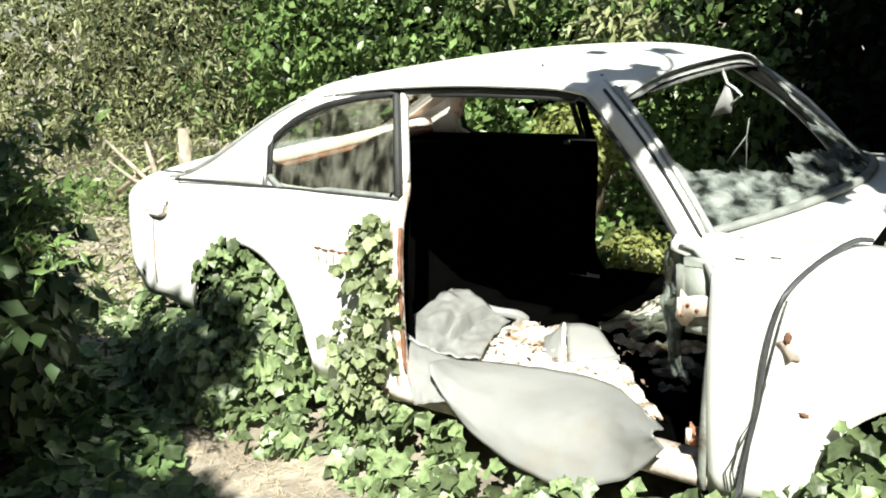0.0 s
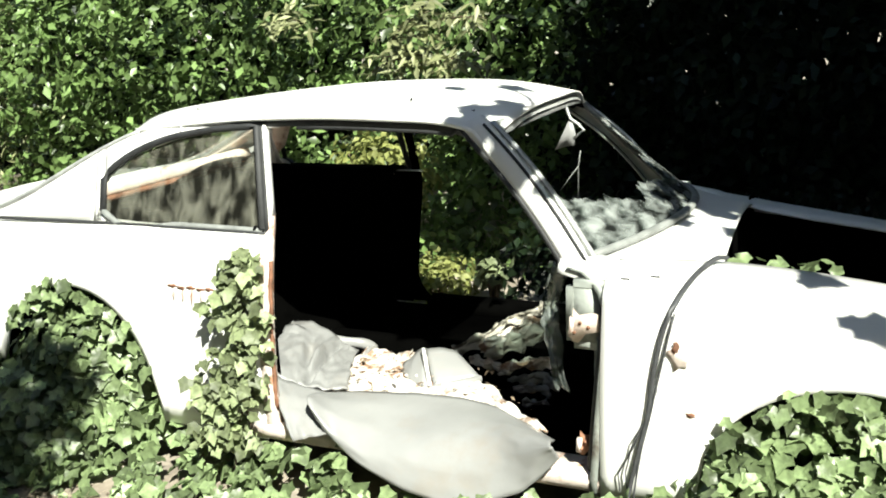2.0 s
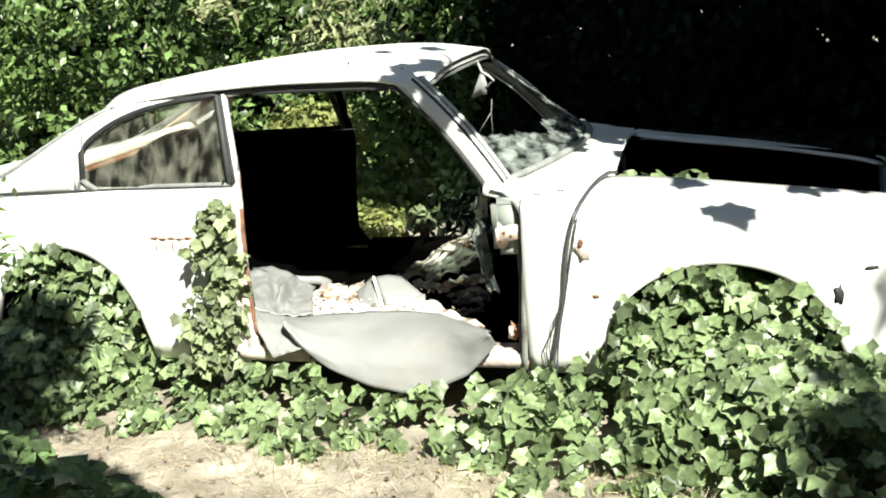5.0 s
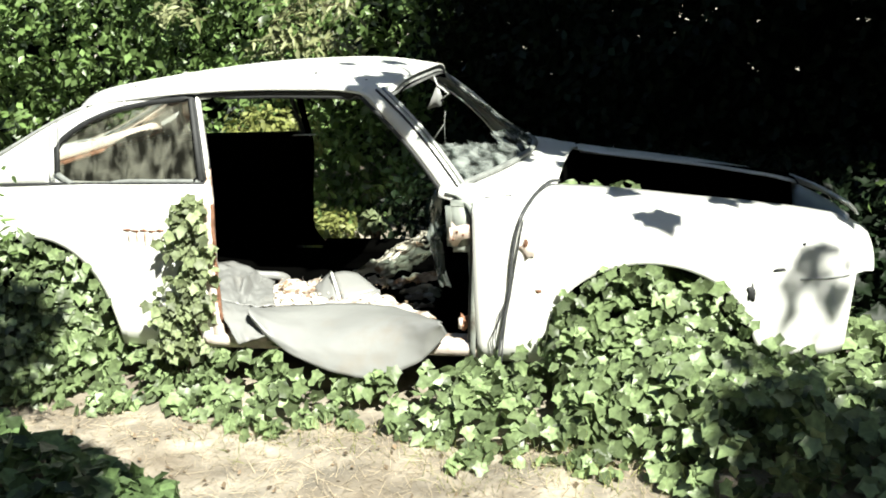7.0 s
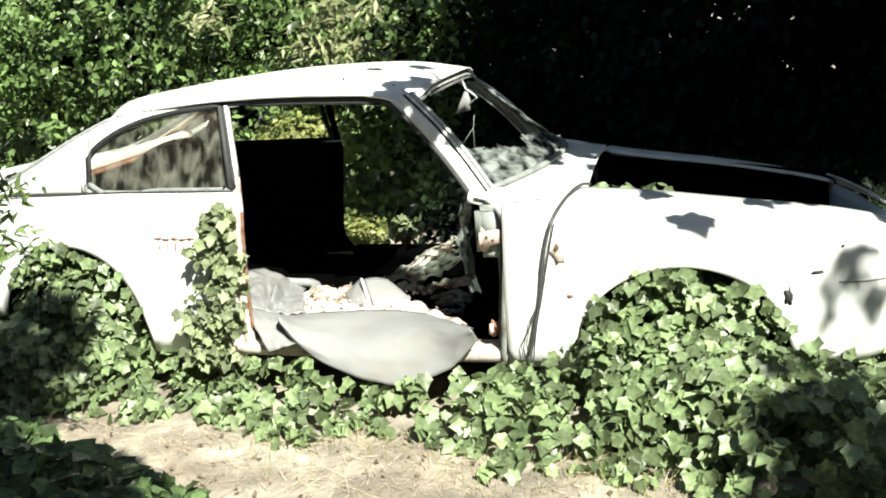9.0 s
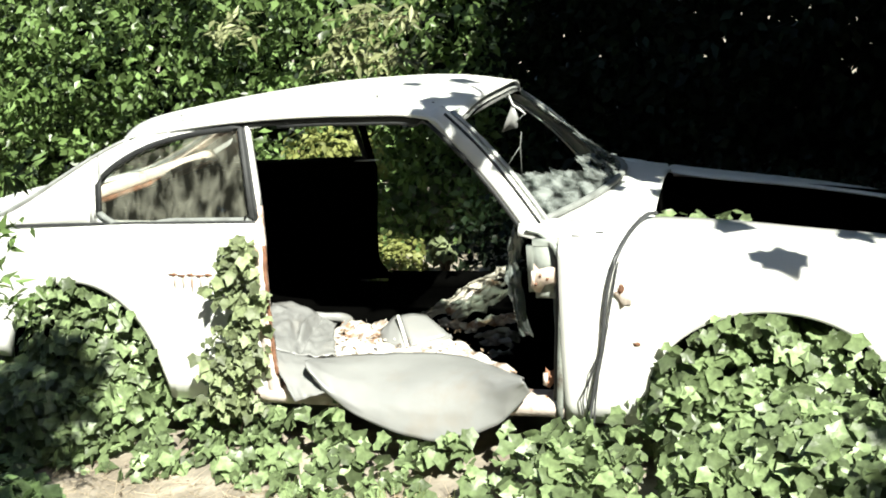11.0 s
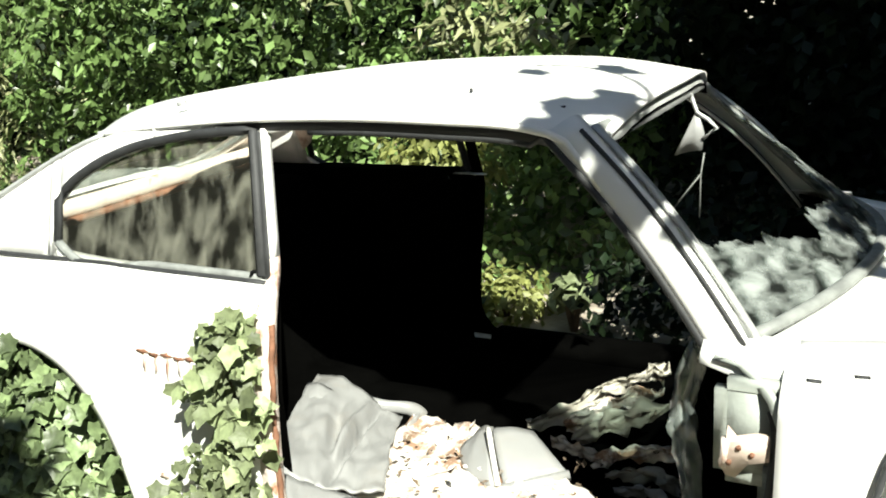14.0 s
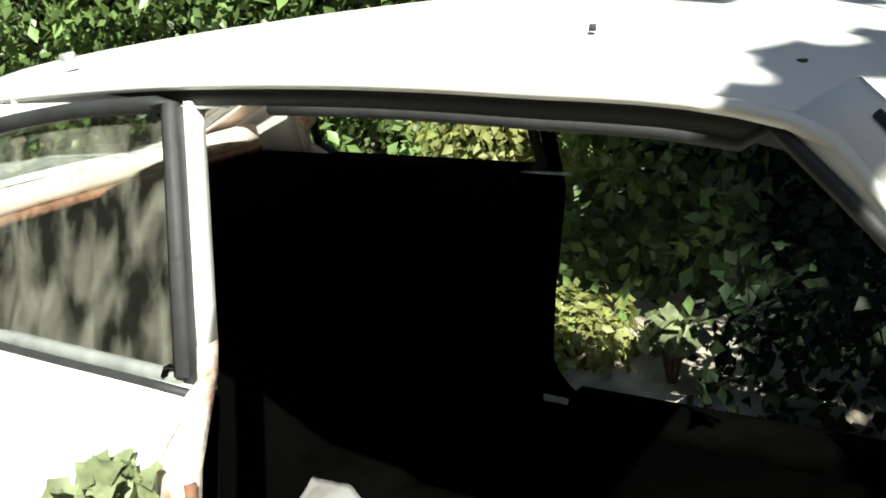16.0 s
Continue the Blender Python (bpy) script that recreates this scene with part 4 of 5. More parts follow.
def build_ivy():
    k = 31000
    p = np.stack([rng.uniform(-1.6, 5.0, k), rng.uniform(-2.4, -0.45, k), np.zeros(k)], 1)
    f = ivy_front(p[:, 0])
    d = p[:, 1] - f + 0.05 * nz(p, 9)
    p = p[d > 0]
    d = d[d > 0]
    bank = np.interp(p[:, 0], (-1.5, -0.2, 0.4, 1.0, 1.6, 2.3, 2.7, 3.3, 3.6, 5), (0.14, 0.20, 0.30, 0.22, 0.17, 0.20, 0.27, 0.30, 0.22, 0.2))
    h = bank * smooth(0, 0.32, d) * (0.85 + 0.5 * nz(p, 3.5, 2))
    h += 0.04
    keep = nz(p * (1, 1, 0), 9, 3) + 0.4 * nz(p * (1, 1, 0), 22, 8) > -0.14
    keep &= ~((p[:, 0] > 1.28) & (p[:, 0] < 2.46) & (p[:, 1] > -0.80))
    p, h = p[keep], h[keep]
    ground = np.array([ground_z(x, y) for x, y, _ in p])
    p[:, 2] = ground + h * (1 - 0.65 * rng.random(len(p)) ** 2)
    n = np.tile((-0.1, -0.55, 0.8), (len(p), 1))
    tagged(leaves("ivy_carpet", p, n, rng.uniform(0.033, 0.068, len(p)), IVYLEAF, IVY, 0.62, 0.5), "thick carpet of sunlit green ivy", "ivy", kind="stuff")
    # mounds that fill the wheel arches
    for cx, cy, cz, rx, ry, rz, k in ((0.57, -0.69, 0.20, 0.330, 0.15, 0.430, 2300), (2.97, -0.69, 0.14, 0.355, 0.20, 0.425, 3000), (3.10, -0.92, 0.05, 0.45, 0.28, 0.34, 2600), (0.35, -0.84, 0.05, 0.40, 0.2, 0.34, 1900)):
        a = unit(rng.normal(size=(k, 3)))
        a = a[(a[:, 2] > -0.1) & (a[:, 1] < 0.35)]
        q = np.array((cx, cy, cz)) + a * np.array((rx, ry, rz)) * (0.80 + 0.22 * rng.random((len(a), 1)))
        tagged(leaves("ivy_mound", q, a + (0, -0.5, 0.3), rng.uniform(0.035, 0.068, len(a)), IVYLEAF, IVY, 0.4, 0.6), "ivy bulging out of the car's wheel arch", "ivy", kind="stuff")
    # sprays that creep over the edges of the arches
    for cx, rx, rz, top, k in ((0.585, 0.345, 0.36, 0.30, 55), (2.965, 0.350, 0.30, 0.30, 45)):
        a = rng.uniform(0.25, 2.7, k)
        reach = rng.normal(0.965, 0.04, k)
        z = top + rz * np.sin(a) * reach
        q = np.stack([cx + rx * np.cos(a) * reach, CY - (0.735 if cx > 2 else 0.70) - rng.uniform(0.004, 0.035, k) + 0.25 * np.maximum(z - 0.4, 0) ** 2, z], 1)
        tagged(leaves("ivy_spray", q, np.tile((0, -0.9, 0.45), (k, 1)), rng.uniform(0.03, 0.06, k), IVYLEAF, IVY, 0.4, 0.6), "ivy creeping over the edge of a wheel arch", "ivy", kind="stuff")
    # ivy that climbs the panel behind the door
    k = 760
    z = rng.uniform(0.22, 0.83, k)
    mid = np.interp(z, (0.22, 0.33, 0.50, 0.60, 0.72, 0.83), (1.225, 1.240, 1.285, 1.315, 1.305, 1.325))
    wide = np.interp(z, (0.22, 0.33, 0.50, 0.60, 0.72, 0.83), (0.115, 0.100, 0.095, 0.10, 0.070, 0.035))
    x = mid + wide * rng.normal(0, 0.55, k).clip(-1.35, 1.25)
    q = np.stack([x, CY - (0.715 - 0.25 * (z - 0.4) ** 2) - rng.uniform(0.005, 0.10, k), z], 1)
    q = q[(nz(q, 13, 6) > -0.12) | (z < 0.3)]
    k = len(q)
    climber = thing("climbing_ivy", "ivy climbing up the white panel behind the door", "ivy", kind="")
    leaves("foliage", q, np.tile((0.3, -0.75, 0.55), (k, 1)), rng.uniform(0.020, 0.052, k), IVYLEAF, PALEIVY, 0.5, 0.8, climber)
    part("stem", tube([(1.29 + 0.02 * math.sin(i), CY - 0.735 + 0.0 * i, 0.12 + 0.07 * i) for i in range(10)], 0.005, 5), BARK, climber)
    part("stem", tube([(1.22 + 0.015 * i + 0.01 * math.sin(i * 2.1), CY - 0.74, 0.12 + 0.06 * i) for i in range(10)], 0.004, 5), BARK, climber)
    # leaves in the engine bay by the scuttle
    k = 90
    q = np.stack([rng.uniform(2.63, 2.95, k), rng.uniform(-0.45, -0.25, k), rng.uniform(0.66, 0.765, k)], 1)
    tagged(leaves("ivy_sprig", q, np.tile((0, -0.3, 0.9), (k, 1)), rng.uniform(0.03, 0.06, k), IVYLEAF, IVY, 0.5, 0.3), "ivy sprig growing up through the engine bay", "ivy", kind="stuff")


def build_litter():
    k = 15000
    p = np.stack([rng.uniform(-1.5, 4.2, k), -1.0 - np.abs(rng.normal(0, 0.55, k)), np.zeros(k)], 1)
    p[:, 2] = [ground_z(x, y) + 0.006 for x, y, _ in p]
    tagged(leaves("straw", p, np.tile((0, 0, 1.0), (k, 1)), rng.uniform(0.02, 0.11, k), BLADE, STRAW, 0.25, 0.0), "dry straw and stalks scattered on the path", "straw", kind="stuff")
    k = 380
    p = np.stack([rng.uniform(-1.5, 4.2, k), -0.95 - np.abs(rng.normal(0, 0.4, k)), np.zeros(k)], 1)
    p[:, 2] = [ground_z(x, y) + 0.012 for x, y, _ in p]
    tagged(leaves("dry_leaves", p, np.tile((0, 0, 1.0), (k, 1)), rng.uniform(0.010, 0.032, k), OVAL, DRYLEAF, 0.35, 0.0), "dry brown leaves on the path", "leaf litter", kind="stuff")
    k = 1500
    p = np.stack([rng.uniform(1.4, 3.6, k), rng.uniform(-1.55, -1.0, k), np.zeros(k)], 1)
    p[:, 2] = [ground_z(x, y) for x, y, _ in p]
    p = p[np.abs(p[:, 1] - ivy_front(p[:, 0])) < 0.16]
    tagged(leaves("grass", p, np.tile((0, -1.0, 0.15), (len(p), 1)), rng.uniform(0.04, 0.11, len(p)), BLADE, YELLOWLEAF, 0.6, -0.9), "short yellowing grass along the ivy's edge", "grass", kind="stuff")


# ---- shrubs, hedge, trees ----
def hedge(name, label, x0, x1, y0, depth, z1, k, mat, size, shape=OVAL, bulge=0.35, seed=0.0, gaps=-0.22, lean=0.0):
    """A wall of leaves with hollows: dense at its face, thinner behind."""
    p = np.stack([rng.uniform(x0, x1, k), rng.random(k) ** 1.5 * depth, rng.uniform(0.0, z1, k)], 1)
    face = bulge * nz(p * (1, 0, 1), 1.3, seed) + 0.5 * bulge * nz(p * (1, 0, 1), 3.6, seed + 5)
    p[:, 1] += y0 - face + lean * p[:, 2]
    p = p[nz(p, 4.5, seed + 9) > gaps]
    p = p[p[:, 2] < z1 * (0.88 + 0.25 * nz(p * (1, 0, 0), 1.1, seed))]
    return tagged(leaves(name, p, np.tile((-0.15, -0.65, 0.6), (len(p), 1)), rng.uniform(size * 0.6, size * 1.3, len(p)), shape, mat, 0.75, 0.4), label, "hedge", kind="stuff")


def pinnate(name, base, way, length, mat, label):
    """A drooping twig of paired narrow leaflets."""
    holder = thing(name, label, "branch", base)
    pts = [Vector(way).normalized() * length * t + Vector((0, 0, -0.25 * length * t * t)) for t in np.linspace(0, 1, 9)]
    part("stem", tube(pts, [0.006 * (1 - 0.09 * i) for i in range(9)], 5), BARK, holder)
    q, n = [], []
    for p in pts[1:]:
        for _ in range(9):
            q.append(p + Vector((rng.normal(0, 0.05), rng.normal(0, 0.04), rng.normal(0, 0.04))))
            n.append((0, -0.4, 0.8))
    leaves("foliage", np.array(q), np.array(n), rng.uniform(0.06, 0.12, len(q)), LONG, mat, 0.4, 0.5, holder)
    return holder


def tree(label, foot, height, crown, k, mat, size, seed):
    """A trunk with limbs that carry a crown of leaf clumps inside a box-like envelope."""
    r = random.Random(seed)
    (x0, x1), (y0, y1), (z0, z1) = crown
    holder = thing("tree", label, "tree", foot)
    fx, fy, fz = foot
    top = Vector(((x0 + x1) / 2 - fx, (y0 + y1) / 2 - fy, z1 - fz - 0.4))
    bend = [Vector((0, 0, -0.1)), Vector((0.06, 0.03, height * 0.35)), Vector((0.0, 0.1, height * 0.6)), top * 0.5 + Vector((0, 0, height * 0.35)), top]
    part("trunk", tube(bend, [0.17, 0.14, 0.12, 0.08, 0.02], 10), BARK, holder)
    tips = []
    for i in range(9):
        end = Vector((r.uniform(x0 + 0.3, x1 - 0.3) - fx, r.uniform(y0 + 0.3, y1 - 0.3) - fy, r.uniform(z0, z1) - fz))
        start = bend[2].lerp(bend[4], r.uniform(0.0, 0.7))
        mid = start.lerp(end, 0.5) + Vector((r.uniform(-0.2, 0.2), r.uniform(-0.2, 0.2), 0.25))
        part("limb", tube([start, mid, end], [0.05, 0.03, 0.008], 6), BARK, holder)
        tips.append(end)
    p = np.stack([rng.uniform(x0, x1, k), rng.uniform(y0, y1, k), rng.uniform(z0, z1, k)], 1)
    rim = np.minimum.reduce([(p[:, 0] - x0), (x1 - p[:, 0]), (p[:, 1] - y0), (y1 - p[:, 1])])
    p = p[(rim + 0.30 * nz(p, 2.0, seed)) > 0.12]
    leaves("crown", p - np.array(foot), np.tile((0, 0, 1.0), (len(p), 1)), rng.uniform(size * 0.7, size * 1.3, len(p)), OVAL, mat, 0.6, 0.2, holder)
    return holder


def shrub(name, label, centre, radii, k, mat, size, shape=OVAL, core=0.55):
    holder = thing(name, label, "shrub", (centre[0], centre[1], ground_z(centre[0], centre[1])))
    o = np.array(holder.location)
    for i in range(7):
        a = i * 0.9
        tip = Vector((radii[0] * 0.7 * math.cos(a), radii[1] * 0.7 * math.sin(a), centre[2] - o[2] + radii[2] * 0.5 * math.sin(i * 2.1)))
        part("stem", tube([(0, 0, -0.02), tip * 0.5 + Vector((0, 0, 0.05)), tip], [0.012, 0.008, 0.003], 5), BARK, holder)
    a = unit(rng.normal(size=(k, 3)))
    q = np.array(centre) + a * np.array(radii) * (core + (1.05 - core) * rng.random((k, 1))) * (1 + 0.28 * nz(a, 2.2, centre[0])[:, None])
    keep = q[:, 2] > o[2]
    leaves("foliage", q[keep] - o, a[keep] + (0, 0, 0.4), rng.uniform(size * 0.6, size * 1.3, keep.sum()), shape, mat, 0.6, 0.4, holder)
    return holder


def shade_branch():
    """A leafy branch that overhangs the car from the path's side and throws the leaf shadows."""
    holder = thing("overhanging_branch", "leafy branch overhanging the car high above", "branch", (4.7, 3.6, 3.1))
    o = np.array(holder.location)
    part("bough", tube([(0.0, 0.3, -0.1), (0.2, -2.1, 0.3), (0.0, -3.9, 0.1), (-0.3, -4.75, -0.05)], [0.06, 0.04, 0.025, 0.012], 8), BARK, holder)
    fork = np.array((4.4, -1.15, 3.05)) - o
    # spots on the bodywork that lie in leaf shade: place, spread, leaves
    spots = [((1.90, -0.50, 1.18), 0.022, 4), ((1.96, -0.54, 1.165), 0.020, 4), ((1.99, -0.56, 1.14), 0.012, 3), ((2.00, -0.40, 1.195), 0.022, 4), ((2.03, -0.34, 1.19), 0.015, 2), ((1.78, -0.20, 1.225), 0.012, 1), ((1.88, -0.10, 1.235), 0.010, 1),
             ((2.03, -0.585, 1.115), 0.010, 2), ((2.095, -0.60, 1.02), 0.012, 2), ((2.15, -0.62, 0.95), 0.006, 1),
             ((2.48, -0.18, 0.85), 0.07, 9), ((2.55, 0.05, 0.85), 0.09, 12), ((2.45, 0.25, 0.85), 0.10, 14), ((2.56, 0.42, 0.83), 0.09, 12), ((2.08, 0.43, 1.08), 0.05, 9), ((2.18, 0.46, 0.98), 0.06, 9), ((2.28, 0.48, 0.88), 0.06, 9), ((3.60, 0.10, 0.66), 0.12, 16),
             ((2.80, -0.50, 0.79), 0.02, 2), ((2.88, -0.50, 0.785), 0.02, 2), ((3.20, -0.50, 0.76), 0.03, 3), ((3.32, -0.48, 0.75), 0.03, 3), ((3.60, -0.36, 0.66), 0.05, 8)]
    q, s = [], []
    for c, spread, k in spots:
        for _ in range(k):
            d = rng.uniform(2.0, 2.5)
            q.append(np.array(c) + np.array(SUN) * d + rng.normal(size=3) * spread)
            s.append(rng.uniform(0.07, 0.12))
        tip = q[-1] - o
        part("twig", tube([fork, (fork + tip) / 2 + np.array((0, 0, 0.15)), tip], [0.004, 0.003, 0.002], 4), BARK, holder)
    bent = [Vector(c) + SUN * 2.2 - Vector(o) for c in flow([(1.74, -0.14, 1.235), (1.84, -0.12, 1.235), (1.95, -0.16, 1.225), (2.05, -0.29, 1.20), (2.08, -0.45, 1.165)], 14)]
    part("twig", tube(bent, 0.008, 5), BARK, holder)
    # dense unseen leaves, added to shade the far wing, scuttle, nose, undergrowth and hedge
    for x0, x1, y0, y1, z, d, k in ((2.55, 3.7, 0.22, 0.80, 0.70, 3.0, 900), (2.40, 2.66, 0.02, 0.62, 0.85, 2.6, 110), (3.46, 3.78, -0.36, 0.5, 0.68, 3.0, 190), (1.62, 3.6, 1.10, 1.95, 0.30, 3.7, 900), (0.80, 1.62, 1.35, 2.3, 0.60, 3.7, 480)):
        for _ in range(k):
            c = np.array((rng.uniform(x0, x1), rng.uniform(y0, y1), z + rng.uniform(-0.1, 0.1)))
            q.append(c + np.array(SUN) * rng.uniform(d, d + 0.5))
            s.append(rng.uniform(0.09, 0.14))
    # drooping twigs whose shade streaks the nose
    q2 = []
    for (xa, za), (xb, zb) in (((3.525, 0.690), (3.470, 0.615)), ((3.475, 0.640), (3.335, 0.330)), ((3.515, 0.640), (3.480, 0.480)), ((3.585, 0.560), (3.500, 0.330)), ((3.56, 0.50), (3.55, 0.40))):
        for t in np.arange(0, 1, 0.019 / math.hypot(xa - xb, za - zb)):
            q2.append(np.array((xa + (xb - xa) * t + rng.normal(0, 0.006), -0.70, za + (zb - za) * t)) + np.array(SUN) * rng.uniform(4.8, 6.0))
    leaves("drooping_twigs", np.array(q2) - o, np.tile(np.array(SUN), (len(q2), 1)), rng.uniform(0.050, 0.075, len(q2)), OVAL, SHRUB, 0.15, 0.3, holder)
    leaves("large_leaf", np.array([(3.005, -0.73, 0.815), (2.955, -0.73, 0.80), (3.055, -0.73, 0.80)]) + np.array(SUN) * 1.9 - o, np.array([SUN] * 3), np.array([0.130, 0.075, 0.075]), IVYLEAF, SHRUB, 0.0, 40.0, holder)
    leaves("foliage", np.array(q) - o, np.tile(np.array(SUN), (len(q), 1)), np.array(s), IVYLEAF, SHRUB, 0.35, 0.3, holder)


def build_green():
    build_ivy()
    build_litter()
    # low ground cover and loose shrubs by the path, shade put into their colour
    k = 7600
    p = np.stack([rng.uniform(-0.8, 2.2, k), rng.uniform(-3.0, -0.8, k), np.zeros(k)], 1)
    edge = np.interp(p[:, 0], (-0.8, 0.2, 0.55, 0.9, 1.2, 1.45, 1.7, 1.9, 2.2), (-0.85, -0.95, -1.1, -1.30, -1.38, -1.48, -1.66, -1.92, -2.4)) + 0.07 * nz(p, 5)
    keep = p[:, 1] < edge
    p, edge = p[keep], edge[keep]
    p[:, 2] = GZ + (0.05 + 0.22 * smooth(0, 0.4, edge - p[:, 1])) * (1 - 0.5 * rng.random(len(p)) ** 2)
    tagged(leaves("ground_ivy", p, np.tile((0, 0, 1.0), (len(p), 1)), rng.uniform(0.04, 0.09, len(p)), IVYLEAF, SHADEIVY, 0.45, 0.3), "low ivy beside the path, coloured darker for its shade", "ivy", kind="stuff")
    shrub("shrub", "loose shrub beside the path, shade put into its colour", (-0.02, -1.66, 0.58), (0.74, 0.46, 0.60), 8200, SHADELEAF, 0.085)
    shrub("shrub", "bush beside the path, darkened in colour for shade", (0.62, -1.70, 0.78), (0.38, 0.22, 0.42), 3600, SHADELEAF, 0.075, OVAL, 0.3)
    sprig = thing("conifer_sprig", "feathery evergreen sprig reaching over the path", "branch", (0.86, -1.66, 0.95))
    q = []
    for k in range(9):
        tip = Vector((0.36 + 0.10 * math.sin(k * 2.3), 0.08 * math.sin(k * 1.7), 0.34 - 0.055 * k))
        line = flow([(0, 0, 0), tip * 0.5 + Vector((0, 0, 0.04)), tip], 12)
        part("stem", tube(line, [0.004 - 0.0003 * i for i in range(12)], 4), BARK, sprig)
        q += [p + Vector(rng.normal(0, 0.014, 3)) for p in line[3:] for _ in range(7)]
    leaves("foliage", np.array(q), np.tile((0.1, -0.5, 0.8), (len(q), 1)), rng.uniform(0.03, 0.06, len(q)), LONG, SHRUB, 0.6, 0.3, sprig)
    # hedge behind the car
    hedge("hedge", "dense sunlit green hedge behind the car", -3.2, 1.45, 1.85, 1.3, 2.9, 60000, SHRUB, 0.074, bulge=0.55, seed=1.0, gaps=-0.02)
    hedge("dry_bush", "pale dry scrub at the hedge's end", -7.0, -2.6, 1.5, 1.5, 2.8, 26000, PALELEAF, 0.08, LONG, seed=4.0)
    # hedge, thicket and undergrowth here get their shade from the leaf colour
    hedge("dark_hedge", "hedge with deep shade put into its leaf colour", 1.35, 8.5, 2.3, 1.6, 3.4, 42000, DEEPSHADELEAF, 0.09, seed=7.0, gaps=-0.6)
    hedge("far_thicket", "tall thicket behind the hedge, shade put into its colour", -9.0, 12.0, 3.9, 1.5, 7.0, 40000, DEEPSHADELEAF, 0.34, seed=11.0, gaps=-0.5)
    # unseen hedge for glass reflections: pale leaves replace sunlight, its height blocks sky
    hedge("path_hedge", "unseen tall hedge across the path, paled to brighten its reflection", -9.0, 12.0, -9.0, 1.5, 7.5, 40000, PALELEAF, 0.34, seed=14.0, gaps=-0.4)
    hedge("undergrowth", "undergrowth on the far side of the car, coloured for shade", 1.5, 6.5, 1.0, 1.3, 0.55, 12000, DEEPSHADELEAF, 0.06, OVAL, seed=21.0, gaps=-0.6)
    hedge("weeds", "low green weeds behind the car's tail", -4.5, 1.0, 0.95, 1.2, 0.32, 7000, SHRUB, 0.07, seed=24.0, gaps=-0.4)
    k = 5000
    p = np.stack([rng.uniform(-4.5, -0.42, k), rng.uniform(-0.9, 1.2, k), np.zeros(k)], 1)
    p[:, 2] = GZ + 0.30 * rng.random(k) ** 2 * (0.6 + nz(p, 2.0, 30))
    tagged(leaves("scrub", p, np.tile((0, -0.3, 0.9), (k, 1)), rng.uniform(0.03, 0.10, k), LONG, PALELEAF, 0.8, 0.2), "dry tangled scrub beside the car's tail", "scrub", kind="stuff")
    k = 14000
    p = np.stack([rng.uniform(3.7, 10, k), rng.uniform(-1.3, 2.2, k), np.zeros(k)], 1)
    p[:, 2] = GZ + 0.22 * rng.random(k) * (0.7 + nz(p, 1.5, 40))
    tagged(leaves("ground_cover", p, np.tile((0, -0.3, 0.9), (k, 1)), rng.uniform(0.05, 0.11, k), IVYLEAF, DEEPSHADELEAF, 0.5, 0.3), "ground cover in front of the car's nose, coloured for shade", "ground cover", kind="stuff")
    # unseen leaf walls at both ends, added to block sky light
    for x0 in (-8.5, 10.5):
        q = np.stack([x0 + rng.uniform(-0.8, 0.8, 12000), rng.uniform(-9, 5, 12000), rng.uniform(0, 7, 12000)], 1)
        tagged(leaves("thicket", q, np.tile((-1.0 if x0 > 0 else 1.0, 0, 0.3), (12000, 1)), rng.uniform(0.15, 0.3, 12000), OVAL, DEEPSHADELEAF, 0.7, 0.3), "unseen tall thicket added to block low sky light", "thicket", kind="stuff")
    shrub("yellow_bush", "yellow-green bush in the sun behind the car", (0.62, 1.50, 0.66), (0.30, 0.2, 0.22), 1000, YELLOWLEAF, 0.05)
    shrub("sycamore_seedling", "pale green seedling with broad lobed leaves", (1.37, 1.12, 0.24), (0.10, 0.08, 0.06), 36, PALEIVY, 0.080, IVYLEAF, 0.4)
    shrub("low_weeds", "bright low weeds in a patch of sun", (1.02, 1.22, 0.13), (0.22, 0.18, 0.15), 900, YELLOWLEAF, 0.045)
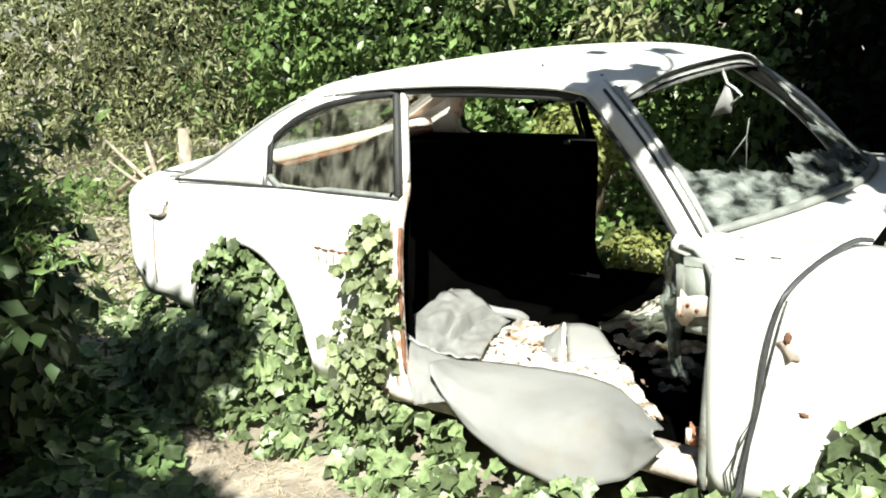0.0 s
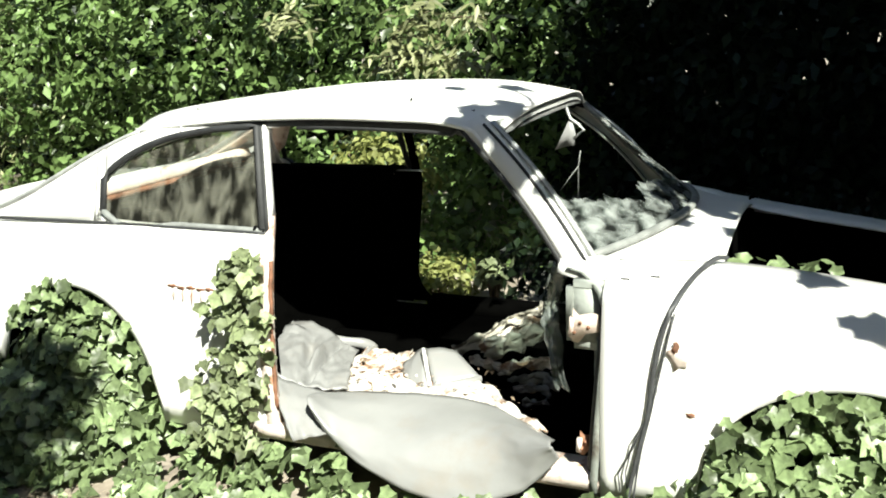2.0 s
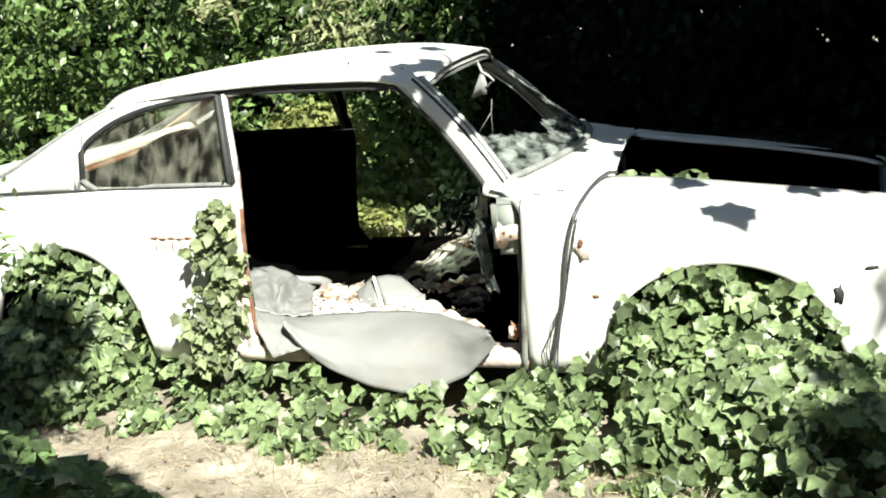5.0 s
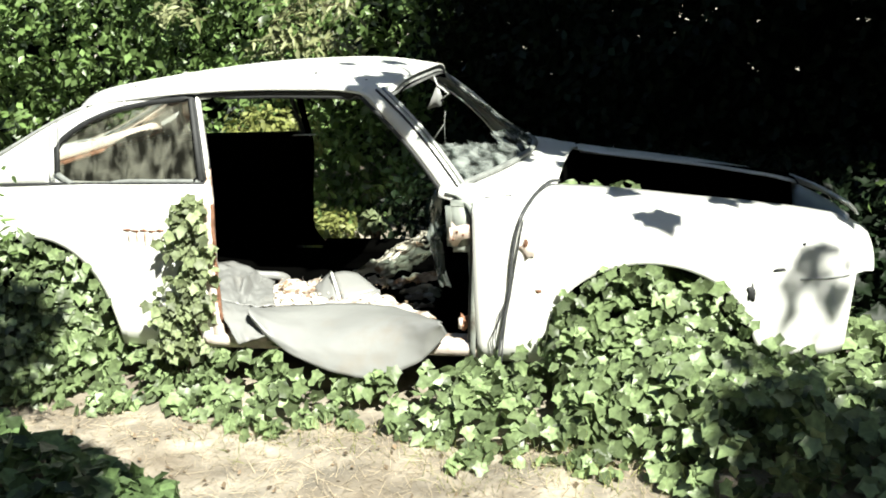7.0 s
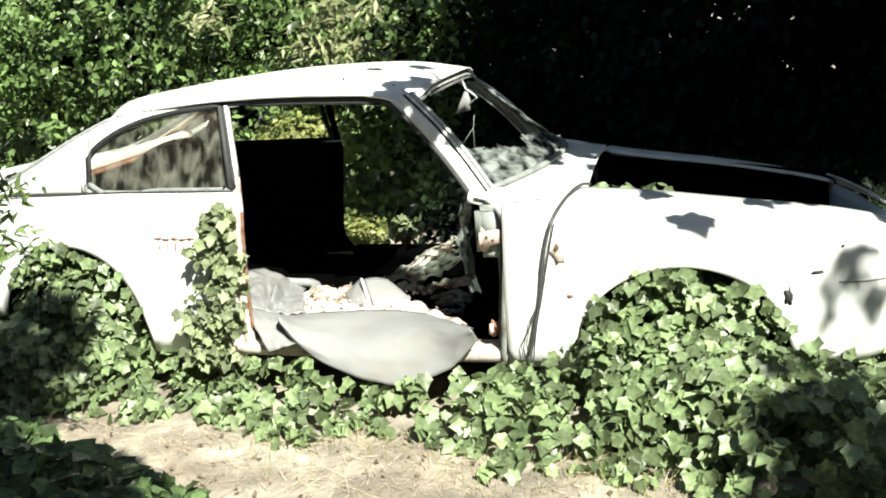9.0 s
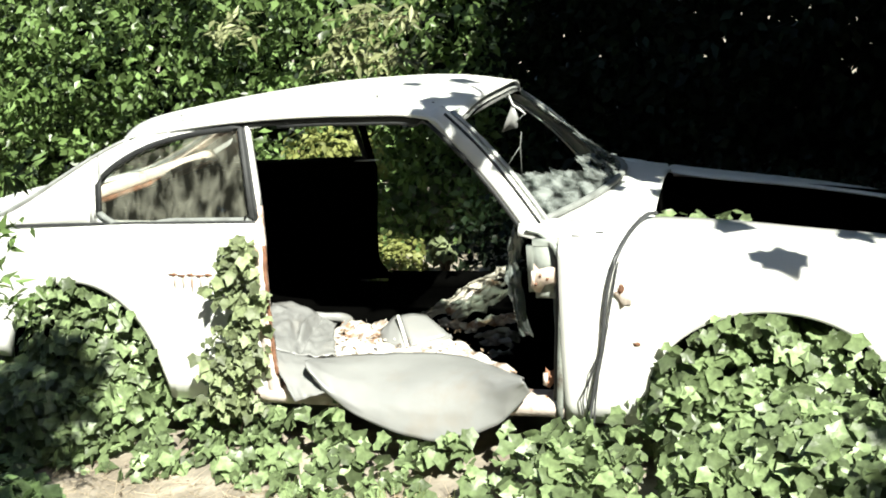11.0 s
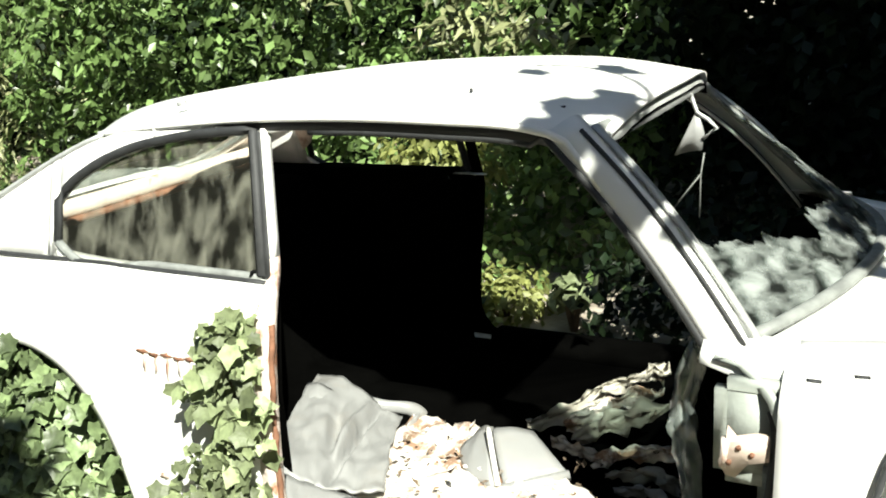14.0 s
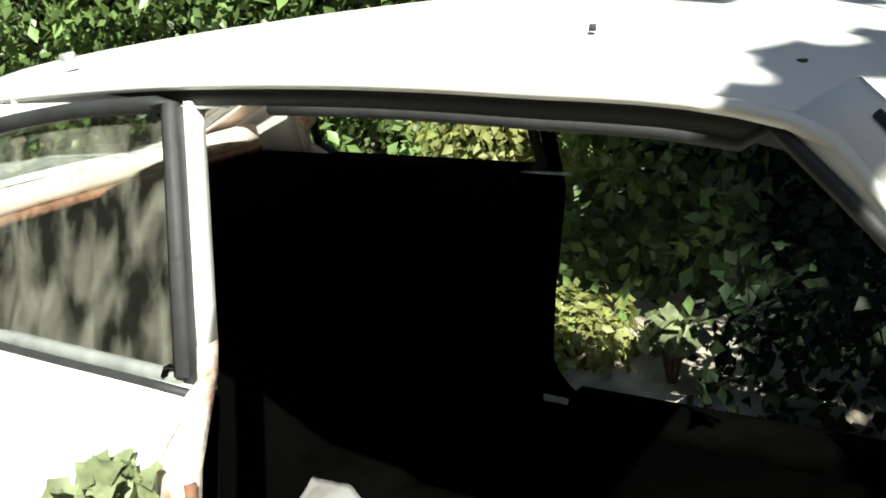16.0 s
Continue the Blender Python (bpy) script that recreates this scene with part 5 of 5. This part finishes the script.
    for base, way, length in (((0.55, 1.55, 1.18), (0.7, -0.3, 0.35), 0.45), ((0.6, 1.6, 1.25), (0.9, -0.4, 0.2), 0.5), ((0.7, 1.5, 1.34), (0.6, -0.3, 0.5), 0.4), ((-0.1, 1.6, 1.45), (0.7, -0.4, 0.2), 0.4), ((0.85, 1.5, 1.40), (0.9, -0.1, 0.3), 0.45), ((0.9, 1.45, 1.25), (0.9, -0.3, 0.1), 0.4)):
        pinnate("ash_branch", base, way, length, PALELEAF, "light green branch of narrow paired leaflets")
    shrub("sapling", "thin sapling with a few sunlit leaves past the car's nose", (4.35, 0.55, 0.75), (0.55, 0.45, 0.62), 150, SHRUB, 0.055, OVAL, 0.3)
    # bleached dead wood beyond the tail
    r = random.Random(12)
    for k in range(22):
        foot = Vector((r.uniform(-3.0, -2.15), r.uniform(0.80, 1.05), r.uniform(0.0, 0.45) if k % 3 else 0.0))
        tip = foot + Vector((r.uniform(-0.55, 0.55), r.uniform(-0.1, 0.1), r.uniform(0.10, 0.42)))
        bow = foot.lerp(tip, 0.5) + Vector((r.uniform(-0.05, 0.05), 0, r.uniform(-0.03, 0.05)))
        girth = r.uniform(0.008, 0.026)
        tagged(part("dead_stick", tube([foot, bow, tip], [girth, girth * 0.85, girth * 0.5], 7), DRYWOOD), "bleached dead stick in a tangled heap", "stick", group="dead wood behind the car")
    tagged(part("dead_stump", tube([(-2.16, 0.86, 0.0), (-2.15, 0.87, 0.4), (-2.13, 0.88, 0.76)], [0.06, 0.05, 0.035], 9), DRYWOOD), "bleached broken stump beside the dead wood", "stump")
    # unseen trees, added so that their flat crowns throw shade and close overhead
    tree("unseen tall tree added to keep the dark hedge in shade", (4.6, 4.2, GZ), 3.4, ((2.78, 10.5), (-0.50, 5.0), (3.0, 3.9)), 54000, DEEPSHADELEAF, 0.2, 2)
    tree("unseen tree added to shade the ground past the car", (8.0, -5.4, GZ), 3.2, ((5.32, 10.5), (-8.0, -3.40), (3.4, 4.0)), 24000, SHRUB, 0.2, 5)
    tree("unseen tree added to shade the near edge of the path", (-1.2, -6.4, GZ), 3.2, ((-3.5, 3.05), (-8.0, -3.45), (3.8, 4.2)), 28000, SHRUB, 0.2, 8)
    tree("unseen tree added to shade the path's near corner", (2.6, -7.4, GZ), 3.2, ((2.5, 3.70), (-8.0, -4.22), (3.8, 4.2)), 7000, SHRUB, 0.2, 9)
    shade_branch()


build_green()
